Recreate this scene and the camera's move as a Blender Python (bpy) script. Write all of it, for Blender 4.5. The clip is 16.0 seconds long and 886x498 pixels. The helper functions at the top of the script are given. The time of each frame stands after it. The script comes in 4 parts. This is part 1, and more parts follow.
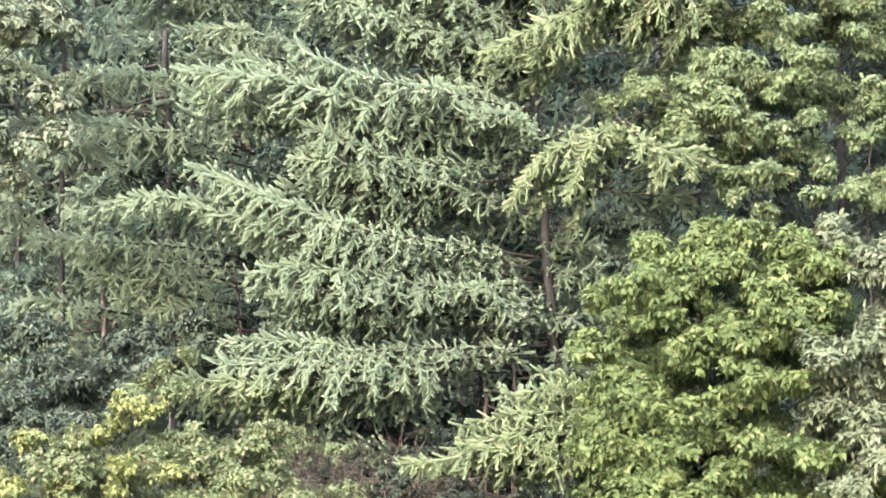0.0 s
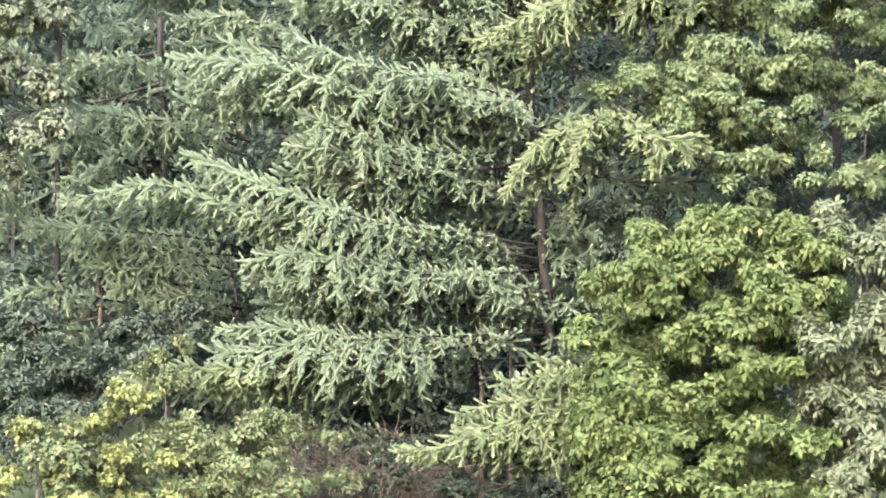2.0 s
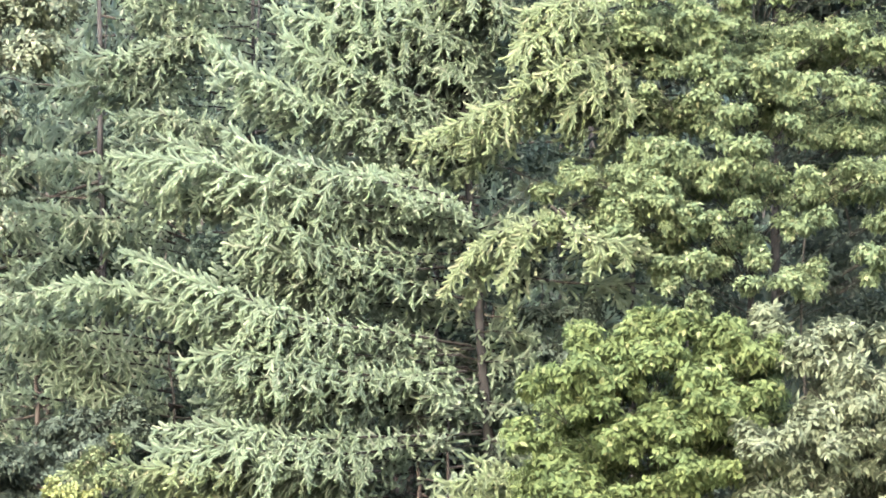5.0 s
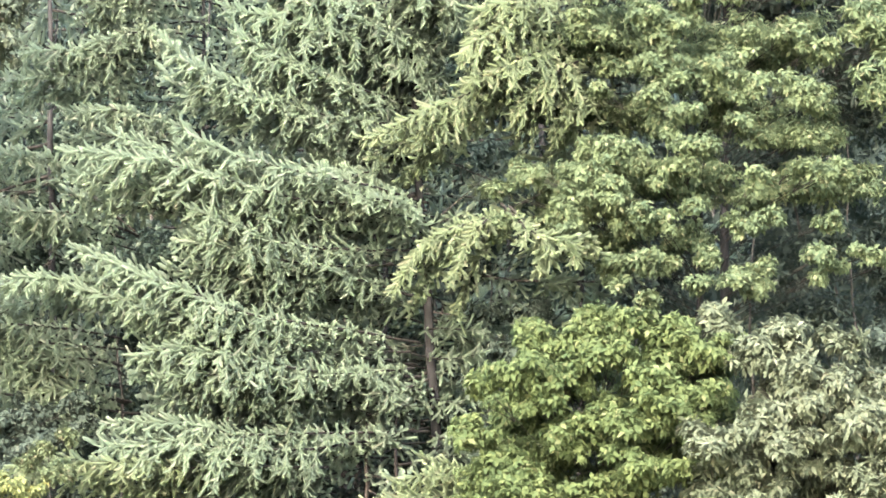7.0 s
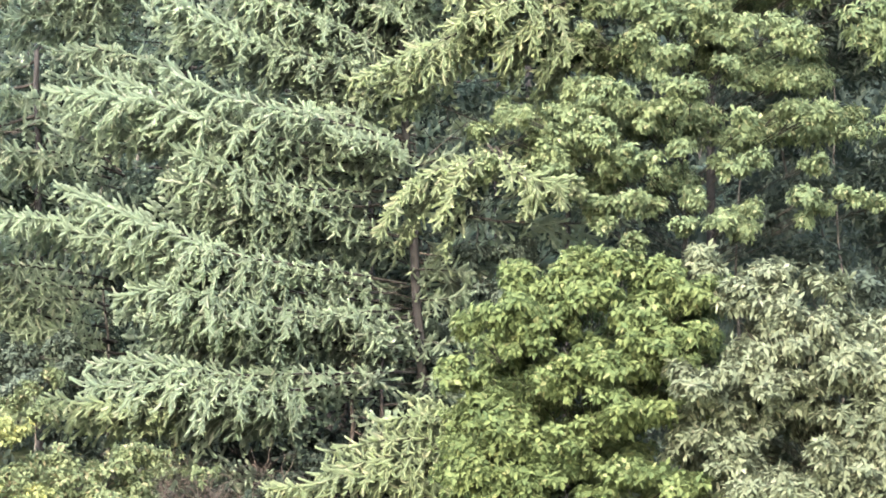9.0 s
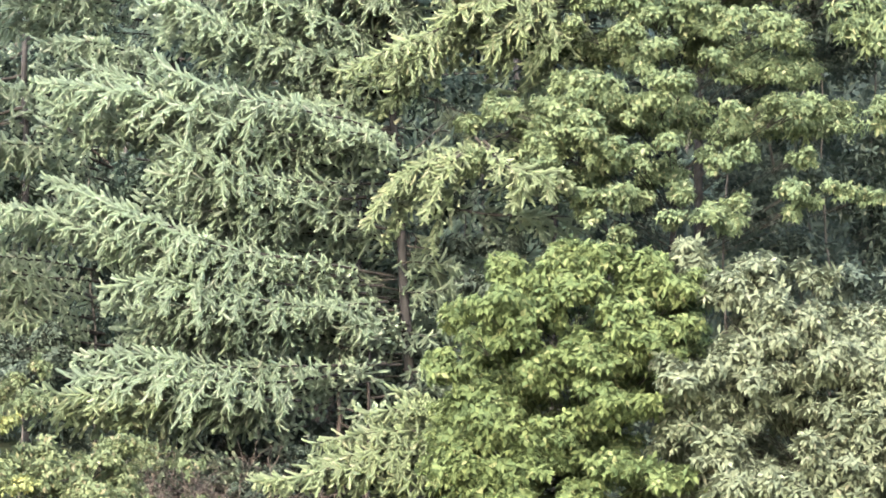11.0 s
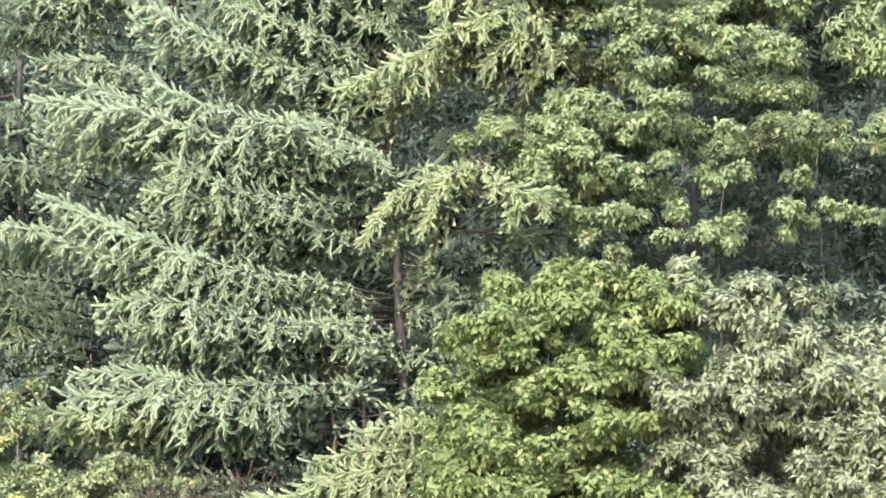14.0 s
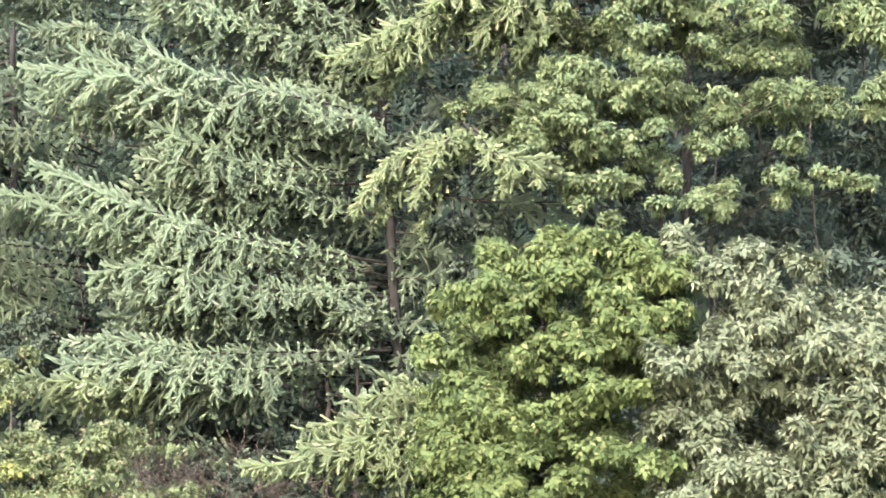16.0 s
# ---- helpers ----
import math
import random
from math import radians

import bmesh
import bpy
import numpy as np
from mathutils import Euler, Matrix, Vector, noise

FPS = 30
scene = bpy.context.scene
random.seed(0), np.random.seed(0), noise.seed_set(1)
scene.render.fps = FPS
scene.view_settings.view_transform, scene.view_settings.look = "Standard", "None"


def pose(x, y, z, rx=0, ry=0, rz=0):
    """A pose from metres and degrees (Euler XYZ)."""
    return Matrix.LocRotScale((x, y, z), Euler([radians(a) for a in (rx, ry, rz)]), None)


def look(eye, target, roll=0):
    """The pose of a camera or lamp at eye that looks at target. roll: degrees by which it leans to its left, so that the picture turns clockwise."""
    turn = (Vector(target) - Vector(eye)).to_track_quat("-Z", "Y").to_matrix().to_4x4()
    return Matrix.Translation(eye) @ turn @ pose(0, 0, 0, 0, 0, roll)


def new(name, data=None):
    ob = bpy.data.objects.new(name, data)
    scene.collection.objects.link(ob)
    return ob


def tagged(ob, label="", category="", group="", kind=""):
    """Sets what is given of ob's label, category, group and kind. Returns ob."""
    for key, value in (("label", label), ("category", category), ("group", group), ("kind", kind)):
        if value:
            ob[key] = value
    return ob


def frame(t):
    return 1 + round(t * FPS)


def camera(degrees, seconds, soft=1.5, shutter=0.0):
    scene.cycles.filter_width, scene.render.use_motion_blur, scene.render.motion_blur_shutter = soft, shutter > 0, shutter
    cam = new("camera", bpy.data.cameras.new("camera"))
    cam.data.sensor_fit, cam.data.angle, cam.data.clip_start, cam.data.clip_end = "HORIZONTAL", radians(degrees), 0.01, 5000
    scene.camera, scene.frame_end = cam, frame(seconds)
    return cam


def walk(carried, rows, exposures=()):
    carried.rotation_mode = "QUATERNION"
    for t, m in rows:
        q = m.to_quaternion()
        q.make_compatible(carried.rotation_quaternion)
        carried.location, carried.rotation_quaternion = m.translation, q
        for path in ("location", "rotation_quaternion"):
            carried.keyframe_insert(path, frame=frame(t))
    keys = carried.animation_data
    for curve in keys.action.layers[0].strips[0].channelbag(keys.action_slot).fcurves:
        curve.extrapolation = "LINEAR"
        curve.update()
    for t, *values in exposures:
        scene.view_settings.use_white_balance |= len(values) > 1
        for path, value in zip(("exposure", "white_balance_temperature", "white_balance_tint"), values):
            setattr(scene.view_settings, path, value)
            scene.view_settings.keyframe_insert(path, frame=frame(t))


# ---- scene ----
cam = camera(11.5, 16.0, soft=1.75)
walk(cam, [
    (0, pose(0, 0, 1.7, 95.0000, 0, 0.0000) @ pose(0, 0, 0, 0, 0, 0.0000)),
    (0.5, pose(0, 0, 1.7, 94.9313, 0, 0.0243) @ pose(0, 0, 0, 0, 0, -0.0554)),
    (1, pose(0, 0, 1.7, 94.7705, 0, 0.0006) @ pose(0, 0, 0, 0, 0, -0.1172)),
    (1.5, pose(0, 0, 1.7, 94.7903, 0, -0.0493) @ pose(0, 0, 0, 0, 0, -0.1134)),
    (2, pose(0, 0, 1.7, 94.8396, 0, -0.0548) @ pose(0, 0, 0, 0, 0, -0.1458)),
    (2.5, pose(0, 0, 1.7, 94.9910, 0, -0.0913) @ pose(0, 0, 0, 0, 0, -0.0925)),
    (3, pose(0, 0, 1.7, 95.5082, 0, -0.1206) @ pose(0, 0, 0, 0, 0, 0.0028)),
    (3.5, pose(0, 0, 1.7, 96.0496, 0, -0.1986) @ pose(0, 0, 0, 0, 0, 0.0874)),
    (4, pose(0, 0, 1.7, 96.1892, 0, -0.6315) @ pose(0, 0, 0, 0, 0, 0.1171)),
    (4.2, pose(0, 0, 1.7, 96.1900, 0, -0.7120) @ pose(0, 0, 0, 0, 0, 0.1250)),
    (6.3, pose(0, 0, 1.7, 96.0660, 0, -1.1170) @ pose(0, 0, 0, 0, 0, 0.4100)),
    (6.5, pose(0, 0, 1.7, 96.0736, 0, -1.2192) @ pose(0, 0, 0, 0, 0, 0.4273)),
    (7, pose(0, 0, 1.7, 96.1140, 0, -1.5173) @ pose(0, 0, 0, 0, 0, 0.5356)),
    (7.5, pose(0, 0, 1.7, 96.1196, 0, -1.6669) @ pose(0, 0, 0, 0, 0, 0.5829)),
    (8, pose(0, 0, 1.7, 96.1144, 0, -1.6616) @ pose(0, 0, 0, 0, 0, 0.6069)),
    (8.5, pose(0, 0, 1.7, 96.0440, 0, -1.6877) @ pose(0, 0, 0, 0, 0, 0.7234)),
    (9, pose(0, 0, 1.7, 95.3493, 0, -1.7056) @ pose(0, 0, 0, 0, 0, 0.6730)),
    (9.2, pose(0, 0, 1.7, 95.1647, 0, -1.7074) @ pose(0, 0, 0, 0, 0, 0.6684)),
    (11.3, pose(0, 0, 1.7, 95.2630, 0, -1.9080) @ pose(0, 0, 0, 0, 0, 0.8600)),
    (11.5, pose(0, 0, 1.7, 95.2633, 0, -1.9372) @ pose(0, 0, 0, 0, 0, 0.8685)),
    (12, pose(0, 0, 1.7, 95.2488, 0, -1.9267) @ pose(0, 0, 0, 0, 0, 0.9039)),
    (12.5, pose(0, 0, 1.7, 95.2720, 0, -1.9370) @ pose(0, 0, 0, 0, 0, 0.8142)),
    (13, pose(0, 0, 1.7, 95.3507, 0, -1.9430) @ pose(0, 0, 0, 0, 0, 0.8034)),
    (13.5, pose(0, 0, 1.7, 95.4954, 0, -1.9347) @ pose(0, 0, 0, 0, 0, 0.9110)),
    (14, pose(0, 0, 1.7, 95.4992, 0, -1.9286) @ pose(0, 0, 0, 0, 0, 0.8384)),
    (14.5, pose(0, 0, 1.7, 95.2538, 0, -1.9450) @ pose(0, 0, 0, 0, 0, 0.8708)),
    (15, pose(0, 0, 1.7, 95.0605, 0, -1.9341) @ pose(0, 0, 0, 0, 0, 0.8330)),
    (15.5, pose(0, 0, 1.7, 95.0850, 0, -1.9749) @ pose(0, 0, 0, 0, 0, 0.7834)),
    (16, pose(0, 0, 1.7, 95.0735, 0, -2.0225) @ pose(0, 0, 0, 0, 0, 0.7800)),
], exposures=[(0, 3.89), (2.5, 3.89), (4, 3.98), (8, 3.97), (9, 3.92), (16, 3.88)])

# ---- light: hazy afternoon sun from behind the camera, over its left shoulder ----
SUN_HEIGHT, SUN_BEARING = radians(30), radians(200)
world = bpy.data.worlds.new("sky")
world.use_nodes = True
scene.world = world
sky = world.node_tree.nodes.new("ShaderNodeTexSky")
sky.sky_type, sky.sun_disc = "NISHITA", False
sky.sun_elevation, sky.sun_rotation = SUN_HEIGHT, SUN_BEARING
sky.air_density, sky.dust_density = 1.0, 4.0
world.node_tree.links.new(sky.outputs[0], world.node_tree.nodes["Background"].inputs["Color"])
world.node_tree.nodes["Background"].inputs["Strength"].default_value = 0.15
sun = new("sun", bpy.data.lights.new("sun", "SUN"))
sun.data.energy, sun.data.angle, sun.data.color = 1.1, radians(75.0), (1.0, 0.95, 0.97)
toward = Vector((math.sin(SUN_BEARING) * math.cos(SUN_HEIGHT), math.cos(SUN_BEARING) * math.cos(SUN_HEIGHT), math.sin(SUN_HEIGHT)))
sun.matrix_world = look(toward * 100, (0, 0, 0))


# ---- materials ----
def nodes_of(name):
    mat = bpy.data.materials.new(name)
    mat.use_nodes = True
    return mat, mat.node_tree.nodes, mat.node_tree.links


def leaf_material(name, dark, light, odd, odd_share=0.06, gloss=0.5, through_light=0.35, patch=1.4, spread=0.4, shine=0.1, through_tint=1.0):
    """Leaves or needles: every leaf its own shade between two greens, soft patches of older growth, a few leaves of an odd colour."""
    mat, n, l = nodes_of(name)
    bsdf, out = n["Principled BSDF"], n["Material Output"]
    geo, coord, noise_tex = n.new("ShaderNodeNewGeometry"), n.new("ShaderNodeTexCoord"), n.new("ShaderNodeTexNoise")
    noise_tex.inputs["Scale"].default_value, noise_tex.inputs["Detail"].default_value = patch, 3
    l.new(coord.outputs["Object"], noise_tex.inputs["Vector"])
    ramp = n.new("ShaderNodeValToRGB")
    ramp.color_ramp.elements[0].position, ramp.color_ramp.elements[1].position = 0.25, 0.8
    ramp.color_ramp.elements[0].color, ramp.color_ramp.elements[1].color = (*dark, 1), (*light, 1)
    mix = n.new("ShaderNodeMath")
    mix.operation = "MULTIPLY_ADD"
    mix.inputs[1].default_value = spread
    half = n.new("ShaderNodeMath")
    half.operation = "MULTIPLY"
    half.inputs[1].default_value = 1.05 - spread
    l.new(noise_tex.outputs["Fac"], half.inputs[0])
    l.new(geo.outputs["Random Per Island"], mix.inputs[0])
    l.new(half.outputs[0], mix.inputs[2])
    l.new(mix.outputs[0], ramp.inputs["Fac"])
    rare = n.new("ShaderNodeMath")
    rare.operation = "GREATER_THAN"
    rare.inputs[1].default_value = 1 - odd_share
    l.new(geo.outputs["Random Per Island"], rare.inputs[0])
    tint = n.new("ShaderNodeMix")
    tint.data_type = "RGBA"
    l.new(rare.outputs[0], tint.inputs["Factor"])
    l.new(ramp.outputs["Color"], tint.inputs["A"])
    tint.inputs["B"].default_value = (*odd, 1)
    l.new(tint.outputs["Result"], bsdf.inputs["Base Color"])
    bsdf.inputs["Roughness"].default_value, bsdf.inputs["Specular IOR Level"].default_value = gloss + 0.15, shine
    lit = n.new("ShaderNodeBsdfTranslucent")
    thin = n.new("ShaderNodeVectorMath")
    thin.operation, thin.inputs[1].default_value = "MULTIPLY", (through_tint * 1.04, through_tint, through_tint * 1.01)
    l.new(tint.outputs["Result"], thin.inputs[0])
    l.new(thin.outputs[0], lit.inputs["Color"])
    both = n.new("ShaderNodeMixShader")
    both.inputs["Fac"].default_value = through_light
    l.new(bsdf.outputs[0], both.inputs[1])
    l.new(lit.outputs[0], both.inputs[2])
    l.new(both.outputs[0], out.inputs["Surface"])
    return mat


def bark_material(name, dark, light, scale=9.0):
    mat, n, l = nodes_of(name)
    bsdf = n["Principled BSDF"]
    coord, stretch, noise_tex, ramp, bump = (n.new("ShaderNode" + k) for k in ("TexCoord", "Mapping", "TexNoise", "ValToRGB", "Bump"))
    stretch.inputs["Scale"].default_value = (1, 1, 0.25)
    noise_tex.inputs["Scale"].default_value, noise_tex.inputs["Detail"].default_value = scale, 8
    ramp.color_ramp.elements[0].position, ramp.color_ramp.elements[1].position = 0.35, 0.7
    ramp.color_ramp.elements[0].color, ramp.color_ramp.elements[1].color = (*dark, 1), (*light, 1)
    bump.inputs["Distance"].default_value = 0.02
    l.new(coord.outputs["Object"], stretch.inputs["Vector"])
    l.new(stretch.outputs[0], noise_tex.inputs["Vector"])
    l.new(noise_tex.outputs["Fac"], ramp.inputs["Fac"])
    l.new(ramp.outputs["Color"], bsdf.inputs["Base Color"])
    l.new(noise_tex.outputs["Fac"], bump.inputs["Height"])
    l.new(bump.outputs[0], bsdf.inputs["Normal"])
    bsdf.inputs["Roughness"].default_value, bsdf.inputs["Specular IOR Level"].default_value = 0.95, 0.04
    return mat


NEEDLES = leaf_material("larch_needles", (0.152, 0.183, 0.144), (0.184, 0.217, 0.168), (0.21, 0.232, 0.192), 0.05, 0.75, 0.86, spread=0.3, shine=0.01, through_tint=2.2)
NEEDLES_WARM = leaf_material("larch_needles_warm", (0.153, 0.181, 0.13), (0.19, 0.219, 0.152), (0.215, 0.23, 0.172), 0.08, 0.75, 0.86, spread=0.3, shine=0.01, through_tint=2.2)
NEEDLES_BLUE = leaf_material("larch_needles_blue", (0.146, 0.175, 0.138), (0.179, 0.21, 0.164), (0.207, 0.224, 0.182), 0.05, 0.75, 0.86, spread=0.3, shine=0.01, through_tint=2.2)
LEAF_GREEN = leaf_material("fresh_green_leaves", (0.0435, 0.066, 0.0305), (0.094, 0.119, 0.05), (0.12, 0.136, 0.067), 0.06, 0.6, 0.52, shine=0.04)
LEAF_OAK = leaf_material("yellow_green_leaves", (0.052, 0.076, 0.045), (0.113, 0.142, 0.074), (0.145, 0.158, 0.093), 0.08, 0.6, 0.52, shine=0.04)
LEAF_GREY = leaf_material("grey_green_leaves", (0.047, 0.0595, 0.0395), (0.086, 0.1, 0.066), (0.112, 0.12, 0.084), 0.06, 0.65, 0.35, shine=0.04)
LEAF_PALE = leaf_material("pale_buff_leaves", (0.046, 0.06, 0.043), (0.085, 0.1, 0.07), (0.11, 0.112, 0.082), 0.08, 0.55, 0.3, shine=0.1)
LEAF_YELLOW = leaf_material("yellowing_leaves", (0.058, 0.075, 0.034), (0.112, 0.126, 0.05), (0.155, 0.155, 0.056), 0.12, 0.5, 0.35)
LEAF_OLIVE = leaf_material("olive_leaves", (0.045, 0.062, 0.033), (0.088, 0.106, 0.055), (0.12, 0.113, 0.07), 0.1, 0.5, 0.4, shine=0.08)
# the next two leaf colours are lowered to stand for shade inside the wood
LEAF_SHADED = leaf_material("shade_toned_leaves", (0.019, 0.027, 0.022), (0.041, 0.054, 0.042), (0.06, 0.07, 0.054), 0.05, 0.6, 0.3, shine=0.05)
LEAF_HALF_SHADED = leaf_material("half_shade_toned_leaves", (0.031, 0.048, 0.038), (0.071, 0.096, 0.07), (0.102, 0.12, 0.088), 0.05, 0.5, 0.3)
BARK_LARCH = bark_material("larch_bark", (0.0105, 0.0105, 0.0108), (0.027, 0.0262, 0.0265))
BARK_GREY = bark_material("grey_bark", (0.03, 0.028, 0.025), (0.09, 0.082, 0.074))
BARK_DEAD = bark_material("dead_wood", (0.025, 0.0215, 0.0195), (0.07, 0.0595, 0.053), 14)
TWIG_DARK = bark_material("dark_twig", (0.011, 0.0105, 0.01), (0.03, 0.027, 0.024), 20)

rng = np.random.default_rng(7)


# ---- mesh helpers ----
def mesh_of(name, verts, tris, material, smooth=False):
    me = bpy.data.meshes.new(name)
    verts, tris = np.asarray(verts, np.float32), np.asarray(tris, np.int32)
    me.vertices.add(len(verts))
    me.vertices.foreach_set("co", verts.ravel())
    me.loops.add(tris.size)
    me.loops.foreach_set("vertex_index", tris.ravel())
    me.polygons.add(len(tris))
    me.polygons.foreach_set("loop_start", np.arange(0, tris.size, 3, dtype=np.int32))
    if smooth:
        me.polygons.foreach_set("use_smooth", np.ones(len(tris), bool))
    me.materials.append(material)
    me.update(calc_edges=True)
    me.validate()
    return me


def part(name, pieces, material, parent, label="", kind="", smooth=False):
    """Joins (verts, tris) pieces into one mesh object under parent, whose place is its origin."""
    verts, tris, k = [], [], 0
    for v, t in pieces:
        verts.append(v)
        tris.append(np.asarray(t) + k)
        k += len(v)
    ob = new(name, mesh_of(name, np.concatenate(verts) - np.array(origin_of(parent)), np.concatenate(tris), material, smooth))
    ob.parent = parent
    return tagged(ob, label=label, kind=kind)


def origin_of(ob):
    at = np.zeros(3)
    while ob is not None:
        at += np.array(ob.location)
        ob = ob.parent
    return at


def unit(a):
    a = np.asarray(a, float)
    return a / np.maximum(np.linalg.norm(a, axis=-1, keepdims=True), 1e-9)


def tube(points, radii, sides=6):
    """A tapered tube along points."""
    points, radii = np.asarray(points, float), np.asarray(radii, float)
    along = unit(np.gradient(points, axis=0))
    side = unit(np.cross(along, (0.31, 0.23, 0.92)) + 1e-6)
    other = np.cross(along, side)
    a = np.linspace(0, 2 * math.pi, sides, endpoint=False)
    ring = points[:, None] + radii[:, None, None] * (side[:, None] * np.cos(a)[None, :, None] + other[:, None] * np.sin(a)[None, :, None])
    n = len(points)
    i, j = np.meshgrid(np.arange(n - 1), np.arange(sides), indexing="ij")
    p, q = i * sides + j, i * sides + (j + 1) % sides
    tris = np.concatenate([np.stack([p, q, q + sides], -1).reshape(-1, 3), np.stack([p, q + sides, p + sides], -1).reshape(-1, 3)])
    return ring.reshape(-1, 3), tris


def stamp(template, at, along, up, long, wide):
    """Copies of a template (x along, z up) joined into one piece."""
    tv, tt = template
    along = unit(along)
    side = unit(np.cross(up, along) + 1e-6)
    top = np.cross(along, side)
    long, wide = np.asarray(long)[:, None, None], np.asarray(wide)[:, None, None]
    v = at[:, None] + along[:, None] * tv[None, :, 0:1] * long + (side[:, None] * tv[None, :, 1:2] + top[:, None] * tv[None, :, 2:3]) * wide
    t = tt[None] + (np.arange(len(at)) * len(tv))[:, None, None]
    return v.reshape(-1, 3), t.reshape(-1, 3)


def shoot_template(blades, sides, rings, seed, curl=1.6):
    """A needled shoot one long: a dense spindle of needles that curls up towards its tip, with narrow blades that stand out from it."""
    r = np.random.default_rng(seed)
    verts, tris = [], []
    for k, (s, wide) in enumerate(rings):
        for a in range(sides):
            t = 2 * math.pi * (a + 0.5 * k) / sides
            verts.append((s, wide * math.cos(t), wide * math.sin(t) + curl * s * s))
            p, q = (k - 1) * sides + a, (k - 1) * sides + (a + 1) % sides
            if k:
                tris += [(p, q, q + sides), (p, q + sides, p + sides)]
    last = len(verts)
    verts.append((1.0, 0, curl))
    tris += [(last - sides + a, last - sides + (a + 1) % sides, last) for a in range(sides)]
    for i in range(blades):
        s, a = (i + 0.5) / blades * 0.9, i * 2.4 + r.uniform(-0.4, 0.4)
        out = np.array((0, math.cos(a), math.sin(a)))
        tan = np.array((0.0, -math.sin(a), math.cos(a))) * 0.4
        base, lean, k = np.array((s, 0, curl * s * s)), np.array((0.14, 0, 0.5 * s)), len(verts)
        verts += [base - tan, base + tan + (0.05, 0, 0), base + out * r.uniform(1.1, 1.6) * (1.1 - 0.45 * s) + lean]
        tris.append((k, k + 1, k + 2))
    return np.array(verts), np.array(tris)


def leaf_template(fold=0.10, droop=0.2, width=0.42):
    """A blade one long, folded along its midrib, with rounded sides and a drooping tip."""
    half = width / 2
    v = [(0, 0, 0), (0.3, half * 0.9, fold), (0.7, half * 0.85, fold * 0.8 - droop * 0.6), (1, 0, -droop), (0.7, -half * 0.85, fold * 0.8 - droop * 0.6), (0.3, -half * 0.9, fold)]
    return np.array(v), np.array([(0, 2, 1), (0, 3, 2), (0, 5, 4), (0, 4, 3)])


SHOOT = shoot_template(1, 4, ((0.0, 0.6), (0.5, 0.92), (0.93, 0.72)), 1)
SHOOT_LIGHT = shoot_template(1, 3, ((0.0, 0.6), (0.85, 1.0)), 2)
LEAF_PLAIN = np.array([(0, 0, 0), (0.5, 0.2, 0.06), (1, 0, -0.16), (0.5, -0.2, 0.06)]), np.array([(0, 2, 1), (0, 3, 2)])
LEAF_KITE = np.array([(0, 0, 0), (0.45, 0.28, 0.08), (1, 0, -0.2), (0.45, -0.28, 0.08)]), np.array([(0, 2, 1), (0, 3, 2)])
LEAF_KITE_WIDE = np.array([(0, 0, 0), (0.5, 0.28, 0.07), (1, 0, -0.24), (0.5, -0.28, 0.07)]), np.array([(0, 2, 1), (0, 3, 2)])
LEAF_KITE_LONG = np.array([(0, 0, 0), (0.5, 0.2, 0.06), (1, 0, -0.14), (0.5, -0.2, 0.06)]), np.array([(0, 2, 1), (0, 3, 2)])
LEAF, LEAF_NARROW = leaf_template(), leaf_template(0.08, 0.14, 0.3)


def ground_height(x, y):
    t = np.maximum(0.0, np.asarray(y, float) - 48)
    t = np.minimum(t, 240 + 0 * t)
    return 0.34 * t * t / (t + 8) + 0.06 * np.sin(np.asarray(x) * 0.9 + 1.3) * np.cos(np.asarray(y) * 0.7)


def thing(name, x, y, label, category, group=""):
    ob = new(name)
    ob.location = (x, y, float(ground_height(x, y)) - 0.05)
    return tagged(ob, label, category, group)


def bend(root, tip, sag, n=12):
    """A bough's line: from root to tip, hanging by sag below the straight line near its root side."""
    root, tip = np.array(root, float), np.array(tip, float)
    s = np.linspace(0, 1, n)[:, None]
    mid = root * 0.45 + tip * 0.55 + np.array((0, 0, -sag))
    return root * (1 - s) ** 2 + 2 * mid * s * (1 - s) + tip * s ** 2


def at_share(line, s):
    x = np.clip(np.asarray(s), 0, 1) * (len(line) - 1)
    i = np.minimum(x.astype(int), len(line) - 2)
    f = (x - i)[:, None]
    return line[i] * (1 - f) + line[i + 1] * f, unit(line[i + 1] - line[i])


# ---- larches ----
def through_points(points, n=18):
    """A smooth line through points."""
    p = np.array(points, float)
    p = np.concatenate([2 * p[:1] - p[1:2], p, 2 * p[-1:] - p[-2:-1]])
    t = np.linspace(0, len(p) - 3 - 1e-6, n)
    i = t.astype(int)
    f = (t - i)[:, None]
    a, b, c, d = p[i], p[i + 1], p[i + 2], p[i + 3]
    return 0.5 * (2 * b + (c - a) * f + (2 * a - 5 * b + 4 * c - d) * f ** 2 + (3 * b - a - 3 * c + d) * f ** 3)


